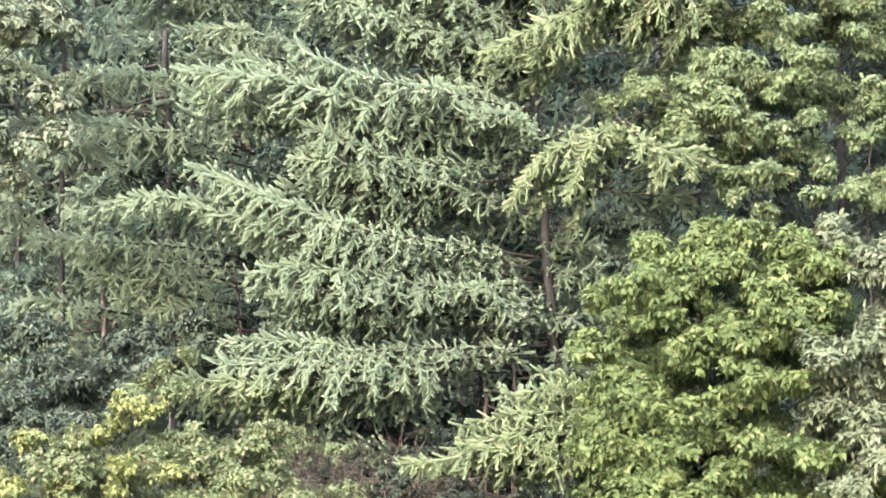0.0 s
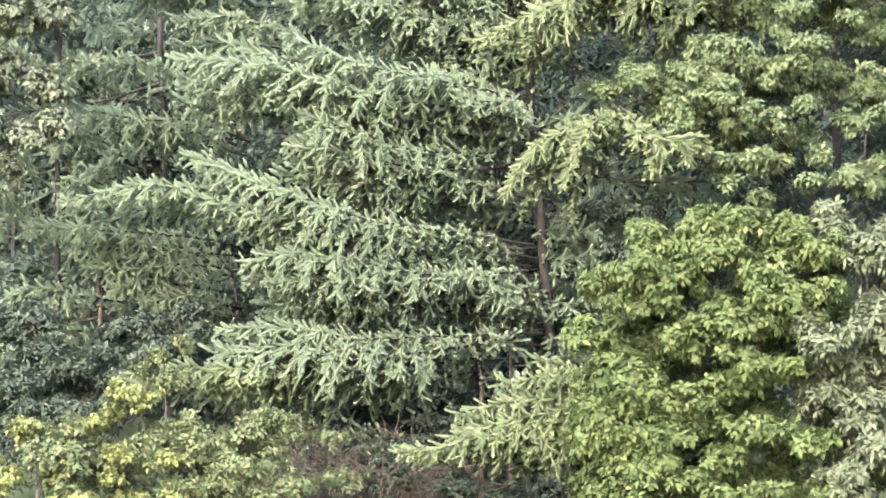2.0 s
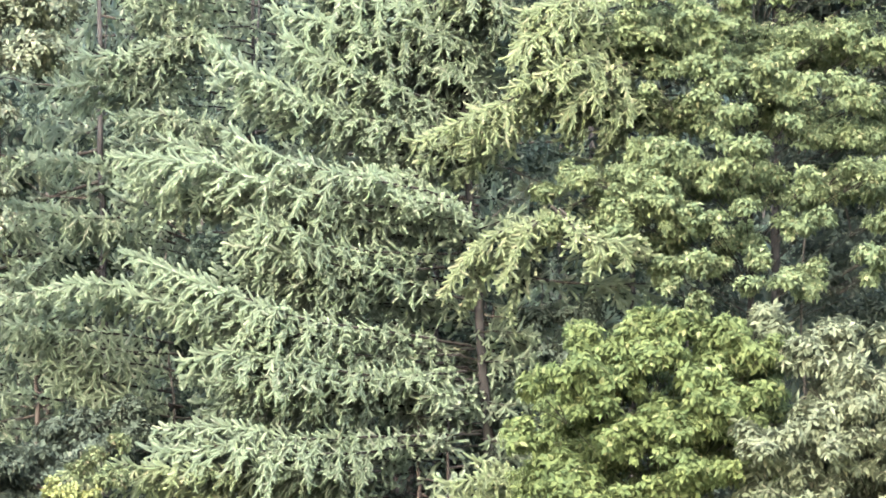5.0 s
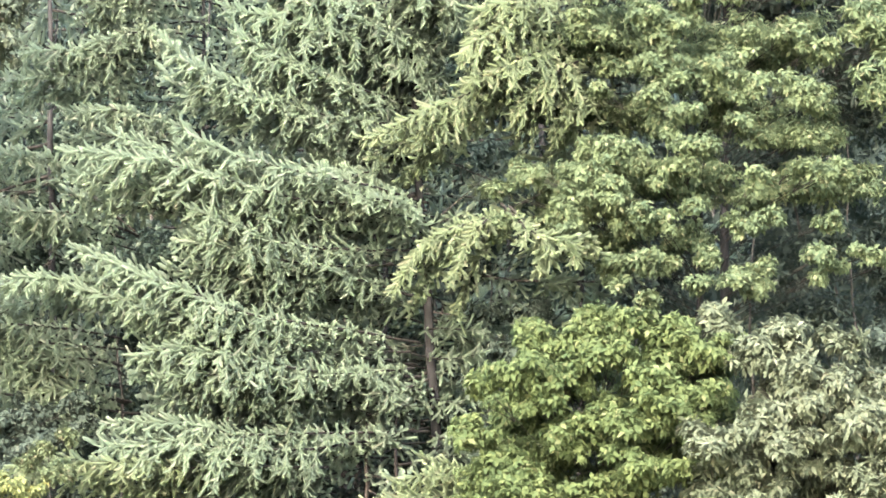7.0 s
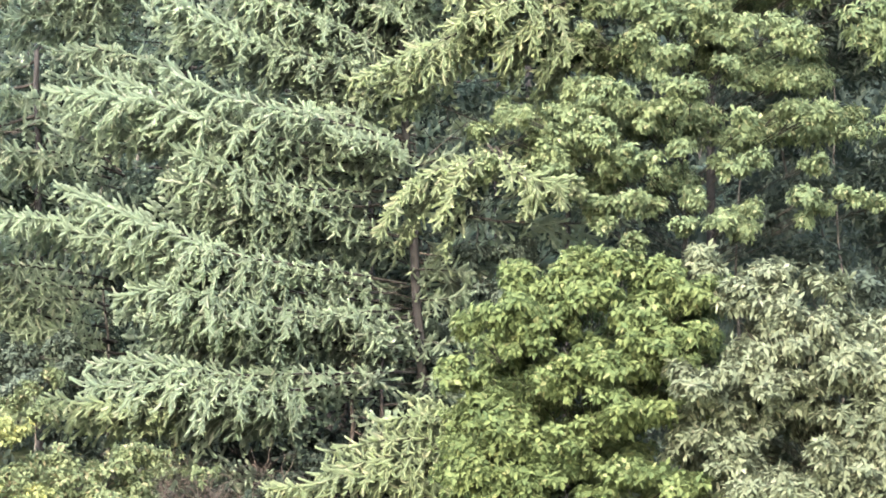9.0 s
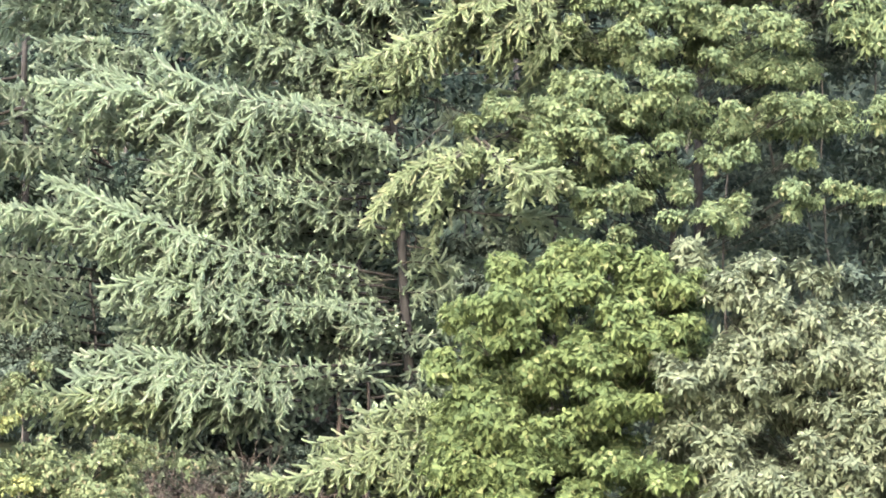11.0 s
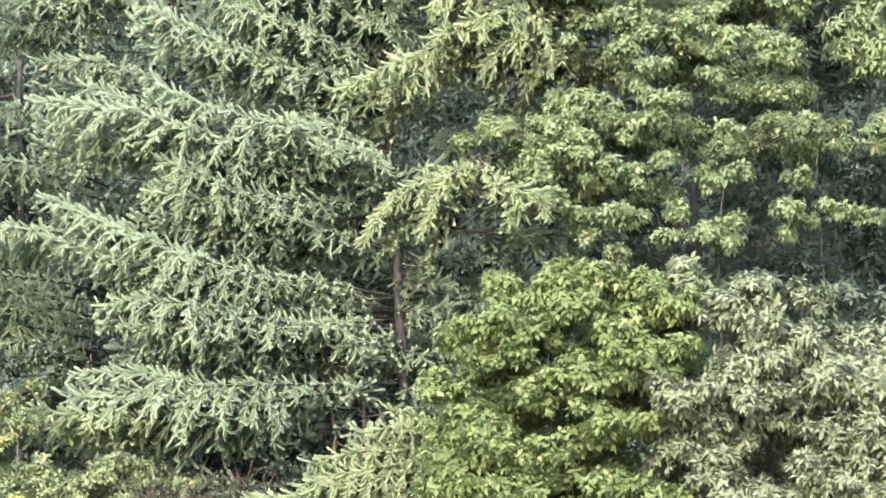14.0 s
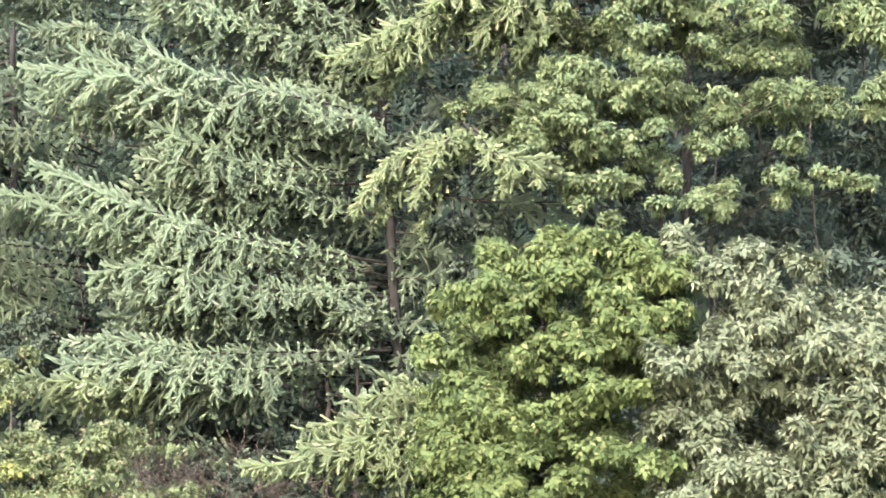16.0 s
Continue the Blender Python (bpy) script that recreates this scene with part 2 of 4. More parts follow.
def spray(tree, line, spread, bare=0.05, material=None, gap=0.075, finger=0.155, template=None, thick=0.02, droop=0.75, coarse=1.0, full=0.3):
    """A bough along a line: side twigs that arch over and sink, and soft needled shoots that hang from them side by side."""
    material, template = material or NEEDLES, template or SHOOT
    fat = coarse ** 0.45
    line = np.asarray(line, float)
    length = float(np.linalg.norm(np.diff(line, axis=0), axis=1).sum())
    wiggle = np.cumsum(rng.normal(0, 0.01, line.shape), axis=0)
    line = line + wiggle - np.linspace(0, 1, len(line))[:, None] * wiggle[-1]
    wood = [tube(line, np.linspace(thick, 0.005, len(line)), 6)]
    n = max(6, int(length * (1 - bare) / (gap * coarse ** 0.5)))
    s = bare + (1 - bare) * (np.arange(n) + rng.uniform(0, 1, n)) / n
    start, ahead = at_share(line, s)
    flat = unit(np.cross(ahead, (0, 0, 1.0)))
    hand = np.where(np.arange(n) % 2 == 0, 1.0, -1.0)[:, None]
    shape = np.clip((s - bare) / full, 0.3, 1) * np.clip((1.05 - s) / 0.5, 0.16, 1) ** 0.8
    reach = spread * shape * rng.uniform(0.4, 1.2, n)
    out = unit(flat * hand * rng.uniform(0.45, 1.0, (n, 1)) + ahead * rng.uniform(0.45, 0.9, (n, 1)) + np.array((0, 0, 1.0)) * rng.normal(0.1, 0.25, (n, 1)))
    u = np.linspace(0, 1, 9)[None, :, None]
    twig = start[:, None] + out[:, None] * reach[:, None, None] * u - np.array((0, 0, 1.0)) * (droop * reach[:, None, None] * u ** 1.8)
    for line_of_twig in twig[::2, ::4] if coarse < 1.9 else ():
        wood.append(tube(line_of_twig, (0.007, 0.005, 0.003), 3))
    pos, way, size, wide = [], [], [], []
    for i in range(n):
        # shoots along the twig's line, then the hanging ones on either side of it
        m = max(1, round(reach[i] / (0.2 * coarse ** 0.5)))
        p, d = at_share(twig[i], np.arange(m) / m)
        pos.append(p), way.append(d + rng.normal(0, 0.1, (m, 3))), size.append(np.full(m, reach[i] / m * 1.3)), wide.append(rng.uniform(0.02, 0.027, m) * fat)
        m = max(2, int(reach[i] / (0.031 * coarse)))
        p, d = at_share(twig[i], (np.arange(m) + rng.uniform(0, 1, m)) / m)
        turn = unit(np.cross(d, (0, 0, 1.0))) * np.where(np.arange(m) % 2 == 0, 1.0, -1.0)[:, None]
        pos.append(p)
        way.append(d * rng.uniform(0.4, 0.9, (m, 1)) + turn * rng.uniform(0.05, 0.5, (m, 1)) + np.array((0, 0, -0.58)) + rng.normal(0, 0.28, (m, 3)))
        size.append(finger * (0.65 + 0.35 * shape[i]) * rng.uniform(0.5, 1.35, m) * coarse ** 0.3)
        wide.append(rng.uniform(0.021, 0.028, m) * fat)
    # the stem's own shoots, which lean forward and up
    m = int(length / (0.08 * coarse))
    p, d = at_share(line, bare * 0.8 + (1 - bare * 0.8) * rng.uniform(0, 1, m))
    pos.append(p), way.append(d + rng.normal(0, 0.3, (m, 3)) + (0, 0, 0.3)), size.append(rng.uniform(0.12, 0.26, m) * coarse ** 0.4), wide.append(rng.uniform(0.02, 0.027, m) * fat)
    pos, way, size, wide = (np.concatenate(a) for a in (pos, way, size, wide))
    stem = part("bough", wood, TWIG_DARK, tree)
    part("needles", [stamp(template, pos, way, rng.normal(0, 0.3, way.shape) + (0, 0, 1), size, wide)], material, stem, kind="stuff", smooth=True)
    return stem


def bough(tree, root, tip, sag=0.3, spread=0.75, bare=0.05, material=None, gap=0.075, hang=0.155, template=None, thick=0.03, coarse=1.0):
    return spray(tree, bend(root, tip, sag, 14), spread, bare, material, gap, hang, template, thick, coarse=coarse)


def larch(x, y, top, radius, lean=(0, 0), label="", group="", extra=0, low=0.35, reach=2.6, material=None, template=None, gap=0.15, seed_way=None, dead=6, hang=0.155, coarse=1.6, front=(0, 0, 0), bark=None):
    """A larch: tapering trunk, boughs round it, high ones on its open side, and dead snags low on the trunk."""
    tree = thing("larch_tree", x, y, label, "tree", group)
    base = np.array(tree.location)
    n = 16
    s = np.linspace(0, 1, n)
    line = base + np.stack([s * lean[0] + rng.normal(0, 0.015, n), s * lean[1] + rng.normal(0, 0.015, n), s * (top - base[2])], -1)
    part("trunk", [tube(line, radius * (1 - 0.86 * s) + 0.05 * radius * np.exp(-12 * s), 12)], bark or BARK_LARCH, tree, smooth=True)
    ways = rng.uniform(0, 2 * math.pi, extra) if seed_way is None else np.radians(rng.uniform(*seed_way, extra))
    for i in range(extra):
        h = low + (0.97 - low) * (i + rng.uniform(0, 1)) / extra
        root, _ = at_share(line, np.array([h]))
        far = reach * (1.12 - (h - low) / (1 - low)) * rng.uniform(0.75, 1.1) + 0.25
        tip = root[0] + np.array((math.cos(ways[i]) * far, math.sin(ways[i]) * far, far * rng.uniform(-0.12, 0.28)))
        bough(tree, root[0], tip, 0.09 * far, 0.3 + 0.12 * far, material=material, gap=gap, template=template or SHOOT_LIGHT, thick=0.012 + 0.006 * far, hang=hang, coarse=coarse)
    for i in range(front[2]):
        z = front[0] + (front[1] - front[0]) * (i + rng.uniform(0, 1)) / front[2]
        root, _ = at_share(line, np.array([(z - base[2]) / (top - base[2])]))
        a, far = math.radians(rng.uniform(165, 235)), rng.uniform(1.4, 2.8)
        tip = root[0] + np.array((math.cos(a) * far, math.sin(a) * far, far * rng.uniform(-0.05, 0.25)))
        bough(tree, root[0], tip, 0.1 * far, 0.65, material=material, gap=0.1, thick=0.02, coarse=1.5)
    for i in range(dead):
        h = rng.uniform(0.08, low + 0.15)
        root, _ = at_share(line, np.array([h]))
        a, far = rng.uniform(0, 2 * math.pi), rng.uniform(0.5, 1.5)
        tip = root[0] + np.array((math.cos(a) * far, math.sin(a) * far, rng.uniform(-0.25, 0.2)))
        dead_branch(tree, root[0], tip, 0.014)
    return tree


def dead_branch(tree, root, tip, thick=0.016, twigs=8, sag=0.08):
    line = bend(root, tip, sag, 9)
    pieces = [tube(line, np.linspace(thick, 0.004, 9), 5)]
    start, ahead = at_share(line, rng.uniform(0.25, 1, twigs))
    for p, d in zip(start, ahead):
        q = p + (d * 0.6 + rng.normal(0, 0.6, 3)) * rng.uniform(0.15, 0.45)
        pieces.append(tube(bend(p, q, rng.uniform(-0.03, 0.06), 4), (0.005, 0.004, 0.003, 0.002), 3))
    return part("dead_branch", pieces, BARK_DEAD, tree, "bare grey-brown dead branch")


# ---- broadleaved trees and shrubs ----
def clump(limb, centre, wide, high, shoots, material, leaf, size, whorl=7, template=None, lift=0.6):
    """Leaves in whorls at the ends of shoots that fill a flattened clump, most of them near its outside."""
    tufts = max(8, int(30 * wide))
    middle = unit(rng.normal(0, 1, (tufts, 3)) + (0, 0, 0.2)) * rng.uniform(0.1, 0.9, (tufts, 1)) * np.array((wide, wide * 0.9, high))
    of = rng.integers(0, tufts, shoots)
    way = unit(rng.normal(0, 1, (shoots, 3)) + (0, 0, 0.5))
    depth = rng.uniform(0, 1, shoots) ** 0.4
    girth = rng.uniform(0.26, 0.46, tufts)[of][:, None]
    at = np.array(centre) + middle[of] + way * depth[:, None] * girth * np.array((wide, wide, wide * 0.42)) ** 0.8
    way = unit(way + unit(middle[of]) * 0.7)
    tip_way = unit(way * np.array((1, 1, 0.5)) + (0, 0, lift) + rng.normal(0, 0.35, (shoots, 3)))
    a = np.arange(whorl)[None, :] * 2.4 + rng.uniform(0, 6.28, (shoots, 1)) + rng.normal(0, 0.25, (shoots, whorl))
    side = unit(np.cross(tip_way, (0.3, 0.5, 0.1)))
    other = np.cross(tip_way, side)
    fan = side[:, None] * np.cos(a)[..., None] + other[:, None] * np.sin(a)[..., None]
    rise = rng.uniform(-0.25, 0.7, (shoots, whorl, 1))
    along = unit(fan + tip_way[:, None] * rise + np.array((0, 0, -0.36)))
    up = unit(tip_way[:, None] + np.array((0, 0, 0.6)) + rng.normal(0, 0.25, along.shape))
    foot = at[:, None] - tip_way[:, None] * rng.uniform(0, 0.09, (shoots, whorl, 1))
    long = size * rng.uniform(0.65, 1.2, shoots * whorl)
    piece = stamp(template or LEAF, foot.reshape(-1, 3), along.reshape(-1, 3), up.reshape(-1, 3), long, long)
    part(leaf, [piece], material, limb, kind="stuff")
    return at, tip_way


def broadleaf(name, x, y, label, category, clumps, material, size, bark=None, radius=0.1, group="", density=1.0, whorl=7, template=None, fork=0.35, top=None, singles=0):
    """A trunk that forks into one limb for each clump of leaves. clumps: (centre, half width, half height)."""
    tree = thing(name, x, y, label, category, group)
    base = np.array(tree.location)
    heads = np.array([c[0] for c in clumps])
    peak = heads.mean(axis=0) * 0.7 + np.array((x, y, heads[:, 2].max())) * 0.3 if top is None else np.array(top)
    line = bend(base, peak, 0.0, 10)
    line[1:-1, :2] += rng.normal(0, 0.04, (8, 2))
    part("trunk", [tube(line, np.linspace(radius, radius * 0.3, 10), 9)], bark or BARK_GREY, tree, smooth=True)
    tips = []
    for centre, wide, high, *thin in clumps:
        centre = np.array(centre)
        share = np.clip((centre[2] - base[2]) / max(peak[2] - base[2], 0.1) - 0.08 - 0.15 * np.linalg.norm(centre[:2] - peak[:2]) / max(peak[2] - base[2], 1), fork * 0.5, 0.95)
        root, _ = at_share(line, np.array([share]))
        pieces = [tube(bend(root[0], centre, -0.1, 8), np.linspace(0.004 + radius * 0.05, 0.003, 8), 4)]
        for _ in range(3):
            end = centre + unit(rng.normal(0, 1, 3)) * (wide * 0.8, wide * 0.8, high * 0.8)
            pieces.append(tube(bend(root[0] * 0.25 + centre * 0.75, end, -0.04, 5), np.linspace(0.007, 0.002, 5), 3))
        limb = part("limb", pieces, TWIG_DARK, tree)
        tips += zip(*clump(limb, centre, wide, high, max(12, int((thin[0] if thin else 1) * density * 330 * wide * (wide + high) * (0.16 / size) ** 2)), material, "leaves", size, whorl, LEAF_PLAIN if thin and thin[0] < 1 else template))
    # the outermost leaves on the open side, one by one
    tips.sort(key=lambda tip: tip[0][1] - 0.5 * tip[0][2])
    blade = mesh_of("leaf", *(template or LEAF), material) if singles else None
    for at, way in tips[:singles * 2:2]:
        leaf = new("leaf", blade)
        leaf.parent = tree
        side = Vector(way).cross((rng.normal(), rng.normal(), 0.3)).normalized()
        along = (side + Vector((0, -0.25, -0.3))).normalized()
        across = Vector((0, -0.35, 1)).cross(along).normalized()
        turn = Matrix((along, across, along.cross(across))).transposed().to_4x4()
        leaf.matrix_local = Matrix.Translation(Vector(at - base)) @ turn @ Matrix.Scale(size * rng.uniform(0.8, 1.2), 4)
    return tree


def tier(a, b, count, wide, high, thin=1.0):
    """Clumps side by side from a to b, a little uneven."""
    a, b = np.array(a), np.array(b)
    return [(a + (b - a) * (k + rng.uniform(-0.2, 0.2)) / max(count - 1, 1) + rng.normal(0, 1, 3) * (0.14, 0.14, 0.11), wide * rng.uniform(0.75, 1.3), high * rng.uniform(0.85, 1.35), thin) for k in range(count)]


# ---- ground ----
xs = np.concatenate([-np.geomspace(3000, 45, 12), np.linspace(-40, 40, 61), np.geomspace(45, 3000, 12)])
ys = np.concatenate([-np.geomspace(3000, 12, 12), np.linspace(-10, 110, 91), np.geomspace(115, 3000, 20)])
gx, gy = np.meshgrid(xs, ys, indexing="ij")
gz = ground_height(gx, gy) + np.where((np.abs(gx) < 40) & (gy > 40) & (gy < 110), rng.normal(0, 0.05, gx.shape), 0)
i, j = np.meshgrid(np.arange(len(xs) - 1), np.arange(len(ys) - 1), indexing="ij")
p = (i * len(ys) + j).ravel()
tri = np.concatenate([np.stack([p, p + len(ys), p + len(ys) + 1], -1), np.stack([p, p + len(ys) + 1, p + 1], -1)])
# the pale ground before the wood is unseen, added to bounce light upward
SOIL = bark_material("leaf_litter_and_bounce_ground", (0.018, 0.026, 0.014), (0.05, 0.056, 0.032), 3)
n, l = SOIL.node_tree.nodes, SOIL.node_tree.links
coord, split, edge, bounce_tone, grain, mix = (n.new("ShaderNode" + k) for k in ("TexCoord", "SeparateXYZ", "MapRange", "ValToRGB", "TexNoise", "Mix"))
mix.data_type = "RGBA"
bounce_tone.color_ramp.elements[0].color, bounce_tone.color_ramp.elements[1].color = (0.13, 0.14, 0.06, 1), (0.27, 0.25, 0.14, 1)
grain.inputs["Scale"].default_value = 0.6
edge.inputs["From Min"].default_value, edge.inputs["From Max"].default_value = 53, 56
l.new(coord.outputs["Object"], split.inputs[0])
l.new(coord.outputs["Object"], grain.inputs["Vector"])
l.new(split.outputs["Y"], edge.inputs["Value"])
l.new(grain.outputs["Fac"], bounce_tone.inputs["Fac"])
base_link = n["Principled BSDF"].inputs["Base Color"].links[0]
litter = base_link.from_socket
l.new(edge.outputs[0], mix.inputs["Factor"])
l.new(bounce_tone.outputs["Color"], mix.inputs["A"])
l.new(litter, mix.inputs["B"])
l.new(mix.outputs["Result"], n["Principled BSDF"].inputs["Base Color"])
ground = new("ground", mesh_of("ground", np.stack([gx, gy, gz], -1).reshape(-1, 3), tri, SOIL, True))
tagged(ground, "wooded hillside with leaf litter, pale unseen foreground added to bounce light", "ground", kind="structure")

# ---- the large larch and its neighbours ----
def full_boughs(tree, boughs, material=None, layers=2):
    """Boughs given by points from the trunk to the tip and by how far their side twigs reach; a thinner layer hangs behind each."""
    for points, spread, *more in boughs:
        line = through_points(points)
        own = more[0] if more else material
        spray(tree, line, spread, bare=0.08, material=own, thick=0.022)
        for k in range(layers):
            spray(tree, line + np.linspace(0, 1, len(line))[:, None] * rng.normal(0, 0.12, 3) + (0.12, 0.4 + 0.4 * k, -0.14 - 0.16 * k), spread * 1.08, bare=0.1, material=own, coarse=1.8 + 0.8 * k, template=SHOOT_LIGHT, thick=0.014)


TOP_SPRAYS = [
    (((1.41, 61.70, 8.95), (0.52, 60.60, 9.04), (-0.34, 60.00, 9.17), (-1.34, 59.80, 9.40), (-2.08, 59.80, 9.77)), 0.62),
    (((0.92, 61.40, 8.82), (-0.34, 60.20, 8.76), (-1.57, 59.70, 9.02), (-2.66, 59.80, 9.28), (-3.66, 60.00, 9.43)), 0.66),
    (((0.13, 61.20, 9.00), (-1.12, 60.40, 9.20), (-2.21, 60.20, 9.46), (-2.95, 60.20, 9.66)), 0.55),
    (((1.36, 61.20, 8.80), (0.91, 60.40, 8.82), (0.28, 60.00, 8.89)), 0.45),
    (((1.16, 61.60, 8.27), (0.13, 60.50, 8.17), (-0.72, 59.90, 8.21), (-1.34, 59.60, 8.42), (-1.89, 59.60, 8.59)), 0.6)]
MIDDLE_SPRAYS = [
    (((0.92, 61.40, 8.06), (0.05, 60.50, 7.93), (-0.80, 60.00, 7.96), (-1.50, 59.80, 8.08), (-2.12, 59.90, 8.20)), 0.5),
    (((1.24, 61.70, 7.65), (0.52, 61.00, 7.79), (-0.19, 60.60, 7.86), (-0.97, 60.40, 7.85)), 0.4),
    (((1.32, 61.70, 6.97), (0.12, 60.40, 7.06), (-1.03, 59.70, 7.17), (-1.95, 59.50, 7.50), (-2.72, 59.60, 7.81), (-3.50, 59.80, 8.07)), 0.68),
    (((0.92, 61.40, 6.87), (-0.34, 60.20, 6.95), (-1.41, 59.60, 7.01), (-2.41, 59.50, 7.28), (-3.35, 59.80, 7.49)), 0.6),
    (((-1.45, 61.20, 7.29), (-2.61, 60.60, 7.56), (-3.53, 60.30, 7.70), (-4.23, 60.30, 7.70), (-5.13, 60.40, 7.48)), 0.36)]
FILL_SPRAYS = [
    (((1.17, 61.70, 8.63), (0.13, 60.70, 8.61), (-0.73, 60.20, 8.67), (-1.50, 60.00, 8.80), (-2.36, 60.10, 8.93)), 0.52),
    (((0.60, 61.50, 7.75), (-0.34, 60.60, 7.61), (-1.12, 60.20, 7.65), (-1.89, 60.10, 7.85)), 0.46),
    (((0.92, 61.50, 6.72), (-0.19, 60.50, 6.74), (-1.04, 60.00, 6.78), (-1.73, 59.80, 6.86), (-2.58, 59.90, 7.08)), 0.5),
    (((0.52, 61.40, 6.08), (-0.34, 60.50, 6.12), (-1.11, 60.00, 6.16), (-1.96, 59.80, 6.20)), 0.42),
    (((-1.45, 61.00, 8.78), (-2.37, 60.50, 8.92), (-2.99, 60.30, 9.01), (-3.57, 60.30, 9.19)), 0.4),
    (((0.93, 61.80, 9.51), (0.29, 61.00, 9.29), (-0.50, 60.60, 9.36)), 0.42)]
LOW_SPRAYS = [
    (((1.36, 61.70, 6.50), (0.12, 60.40, 6.45), (-1.03, 59.60, 6.57), (-1.87, 59.40, 6.68), (-2.63, 59.60, 6.57)), 0.7),
    (((0.91, 61.30, 6.54), (-0.34, 60.00, 6.39), (-1.41, 59.40, 6.35), (-2.33, 59.50, 6.28)), 0.5),
    (((1.23, 61.40, 6.58), (0.59, 60.60, 6.48), (0.01, 60.20, 6.40)), 0.35),
    (((1.44, 61.60, 6.46), (1.07, 60.90, 6.29), (0.56, 60.60, 6.12)), 0.3),
    (((1.16, 61.60, 6.85), (0.44, 61.00, 6.80), (-0.34, 60.70, 6.73)), 0.35)]
LOWEST_SPRAYS = [
    (((1.43, 61.70, 5.75), (0.12, 60.30, 5.60), (-1.03, 59.60, 5.53), (-2.02, 59.30, 5.65), (-2.96, 59.50, 5.63)), 0.56),
    (((0.91, 61.30, 5.62), (-0.19, 60.00, 5.37), (-1.25, 59.30, 5.31), (-2.17, 59.20, 5.38), (-3.03, 59.40, 5.31)), 0.66),
    (((0.04, 60.40, 5.13), (-0.34, 59.90, 5.07), (-0.95, 59.40, 5.09), (-1.71, 59.20, 5.12)), 0.4),
    (((1.49, 61.80, 5.68), (1.70, 61.40, 5.64), (2.01, 61.20, 5.58)), 0.22)]
tall_larch = larch(1.73, 62.00, 17.5, 0.088, dead=2, lean=(-0.95, 0.1), label="tall larch with drooping grey-green sprays on long boughs", extra=16, low=0.25, reach=3.0, seed_way=(-20, 170), gap=0.12, coarse=2.0, front=(13.2, 16, 6))
full_boughs(tall_larch, TOP_SPRAYS + MIDDLE_SPRAYS + LOW_SPRAYS + LOWEST_SPRAYS, NEEDLES)
full_boughs(tall_larch, FILL_SPRAYS, NEEDLES, 1)
full_boughs(tall_larch, [(((-0.19, 61.00, 5.11), (-1.57, 59.60, 5.05), (-2.55, 59.20, 5.05), (-3.46, 59.20, 5.13), (-4.18, 59.30, 5.04)), 0.4)], NEEDLES_WARM)
# thin shaded twigs near the trunk
for points in (((1.40, 61.90, 7.19), (1.79, 61.50, 7.19), (2.22, 61.30, 7.10)), ((1.42, 61.90, 6.79), (1.79, 61.50, 6.74), (2.18, 61.30, 6.82)), ((1.33, 61.90, 7.51), (0.76, 61.70, 7.49), (0.13, 61.60, 7.39)), ((1.36, 61.90, 6.95), (0.76, 61.80, 6.90), (0.13, 61.70, 6.94)),
               ((1.45, 61.90, 6.23), (1.79, 61.50, 6.14), (2.10, 61.30, 6.19)), ((1.29, 61.90, 8.60), (1.72, 61.40, 8.70), (1.95, 61.20, 8.80)), ((1.33, 61.90, 8.15), (0.61, 61.70, 8.17), (0.13, 61.60, 8.09)), ((1.46, 61.90, 5.91), (0.76, 61.70, 5.90), (0.05, 61.60, 6.01)),
               ((1.42, 62.30, 7.79), (1.98, 62.30, 7.39), (2.45, 62.20, 7.22)), ((1.45, 62.30, 7.47), (2.06, 62.30, 7.06), (2.61, 62.20, 6.97)), ((1.45, 62.30, 6.66), (1.97, 62.20, 6.57), (2.33, 62.10, 6.40)), ((0.94, 62.40, 7.88), (0.53, 62.30, 7.75), (-0.19, 62.20, 7.70)),
               ((0.93, 62.40, 7.32), (0.37, 62.20, 7.22), (-0.35, 62.10, 7.21)), ((1.30, 62.30, 8.44), (0.85, 62.10, 8.54), (0.13, 62.00, 8.61)), ((1.49, 62.20, 6.09), (1.96, 62.10, 5.92), (2.20, 62.00, 5.84))):
    spray(tall_larch, through_points(points, 10), 0.3, material=NEEDLES_BLUE, gap=0.1, finger=0.18, thick=0.014)
BACK_TOP = [
    (((1.31, 63.40, 9.78), (0.31, 61.80, 9.89), (-0.65, 60.80, 10.18), (-1.31, 60.50, 10.46), (-1.86, 60.40, 10.67), (-2.27, 60.40, 11.03)), 0.62),
    (((1.62, 63.00, 10.39), (0.70, 61.60, 10.49), (-0.10, 60.90, 10.69), (-0.73, 60.70, 10.92), (-1.30, 60.60, 11.17)), 0.75),
    (((1.45, 63.00, 11.17), (0.45, 61.60, 11.23), (-0.51, 60.90, 11.39), (-1.42, 60.70, 11.55)), 0.7),
    (((1.46, 63.00, 10.10), (0.70, 61.50, 10.04), (-0.01, 61.00, 10.09), (-0.65, 60.90, 10.29)), 0.6),
    (((1.44, 63.00, 11.75), (0.44, 61.60, 11.76), (-0.51, 61.00, 11.89), (-1.15, 60.90, 12.10)), 0.8)]
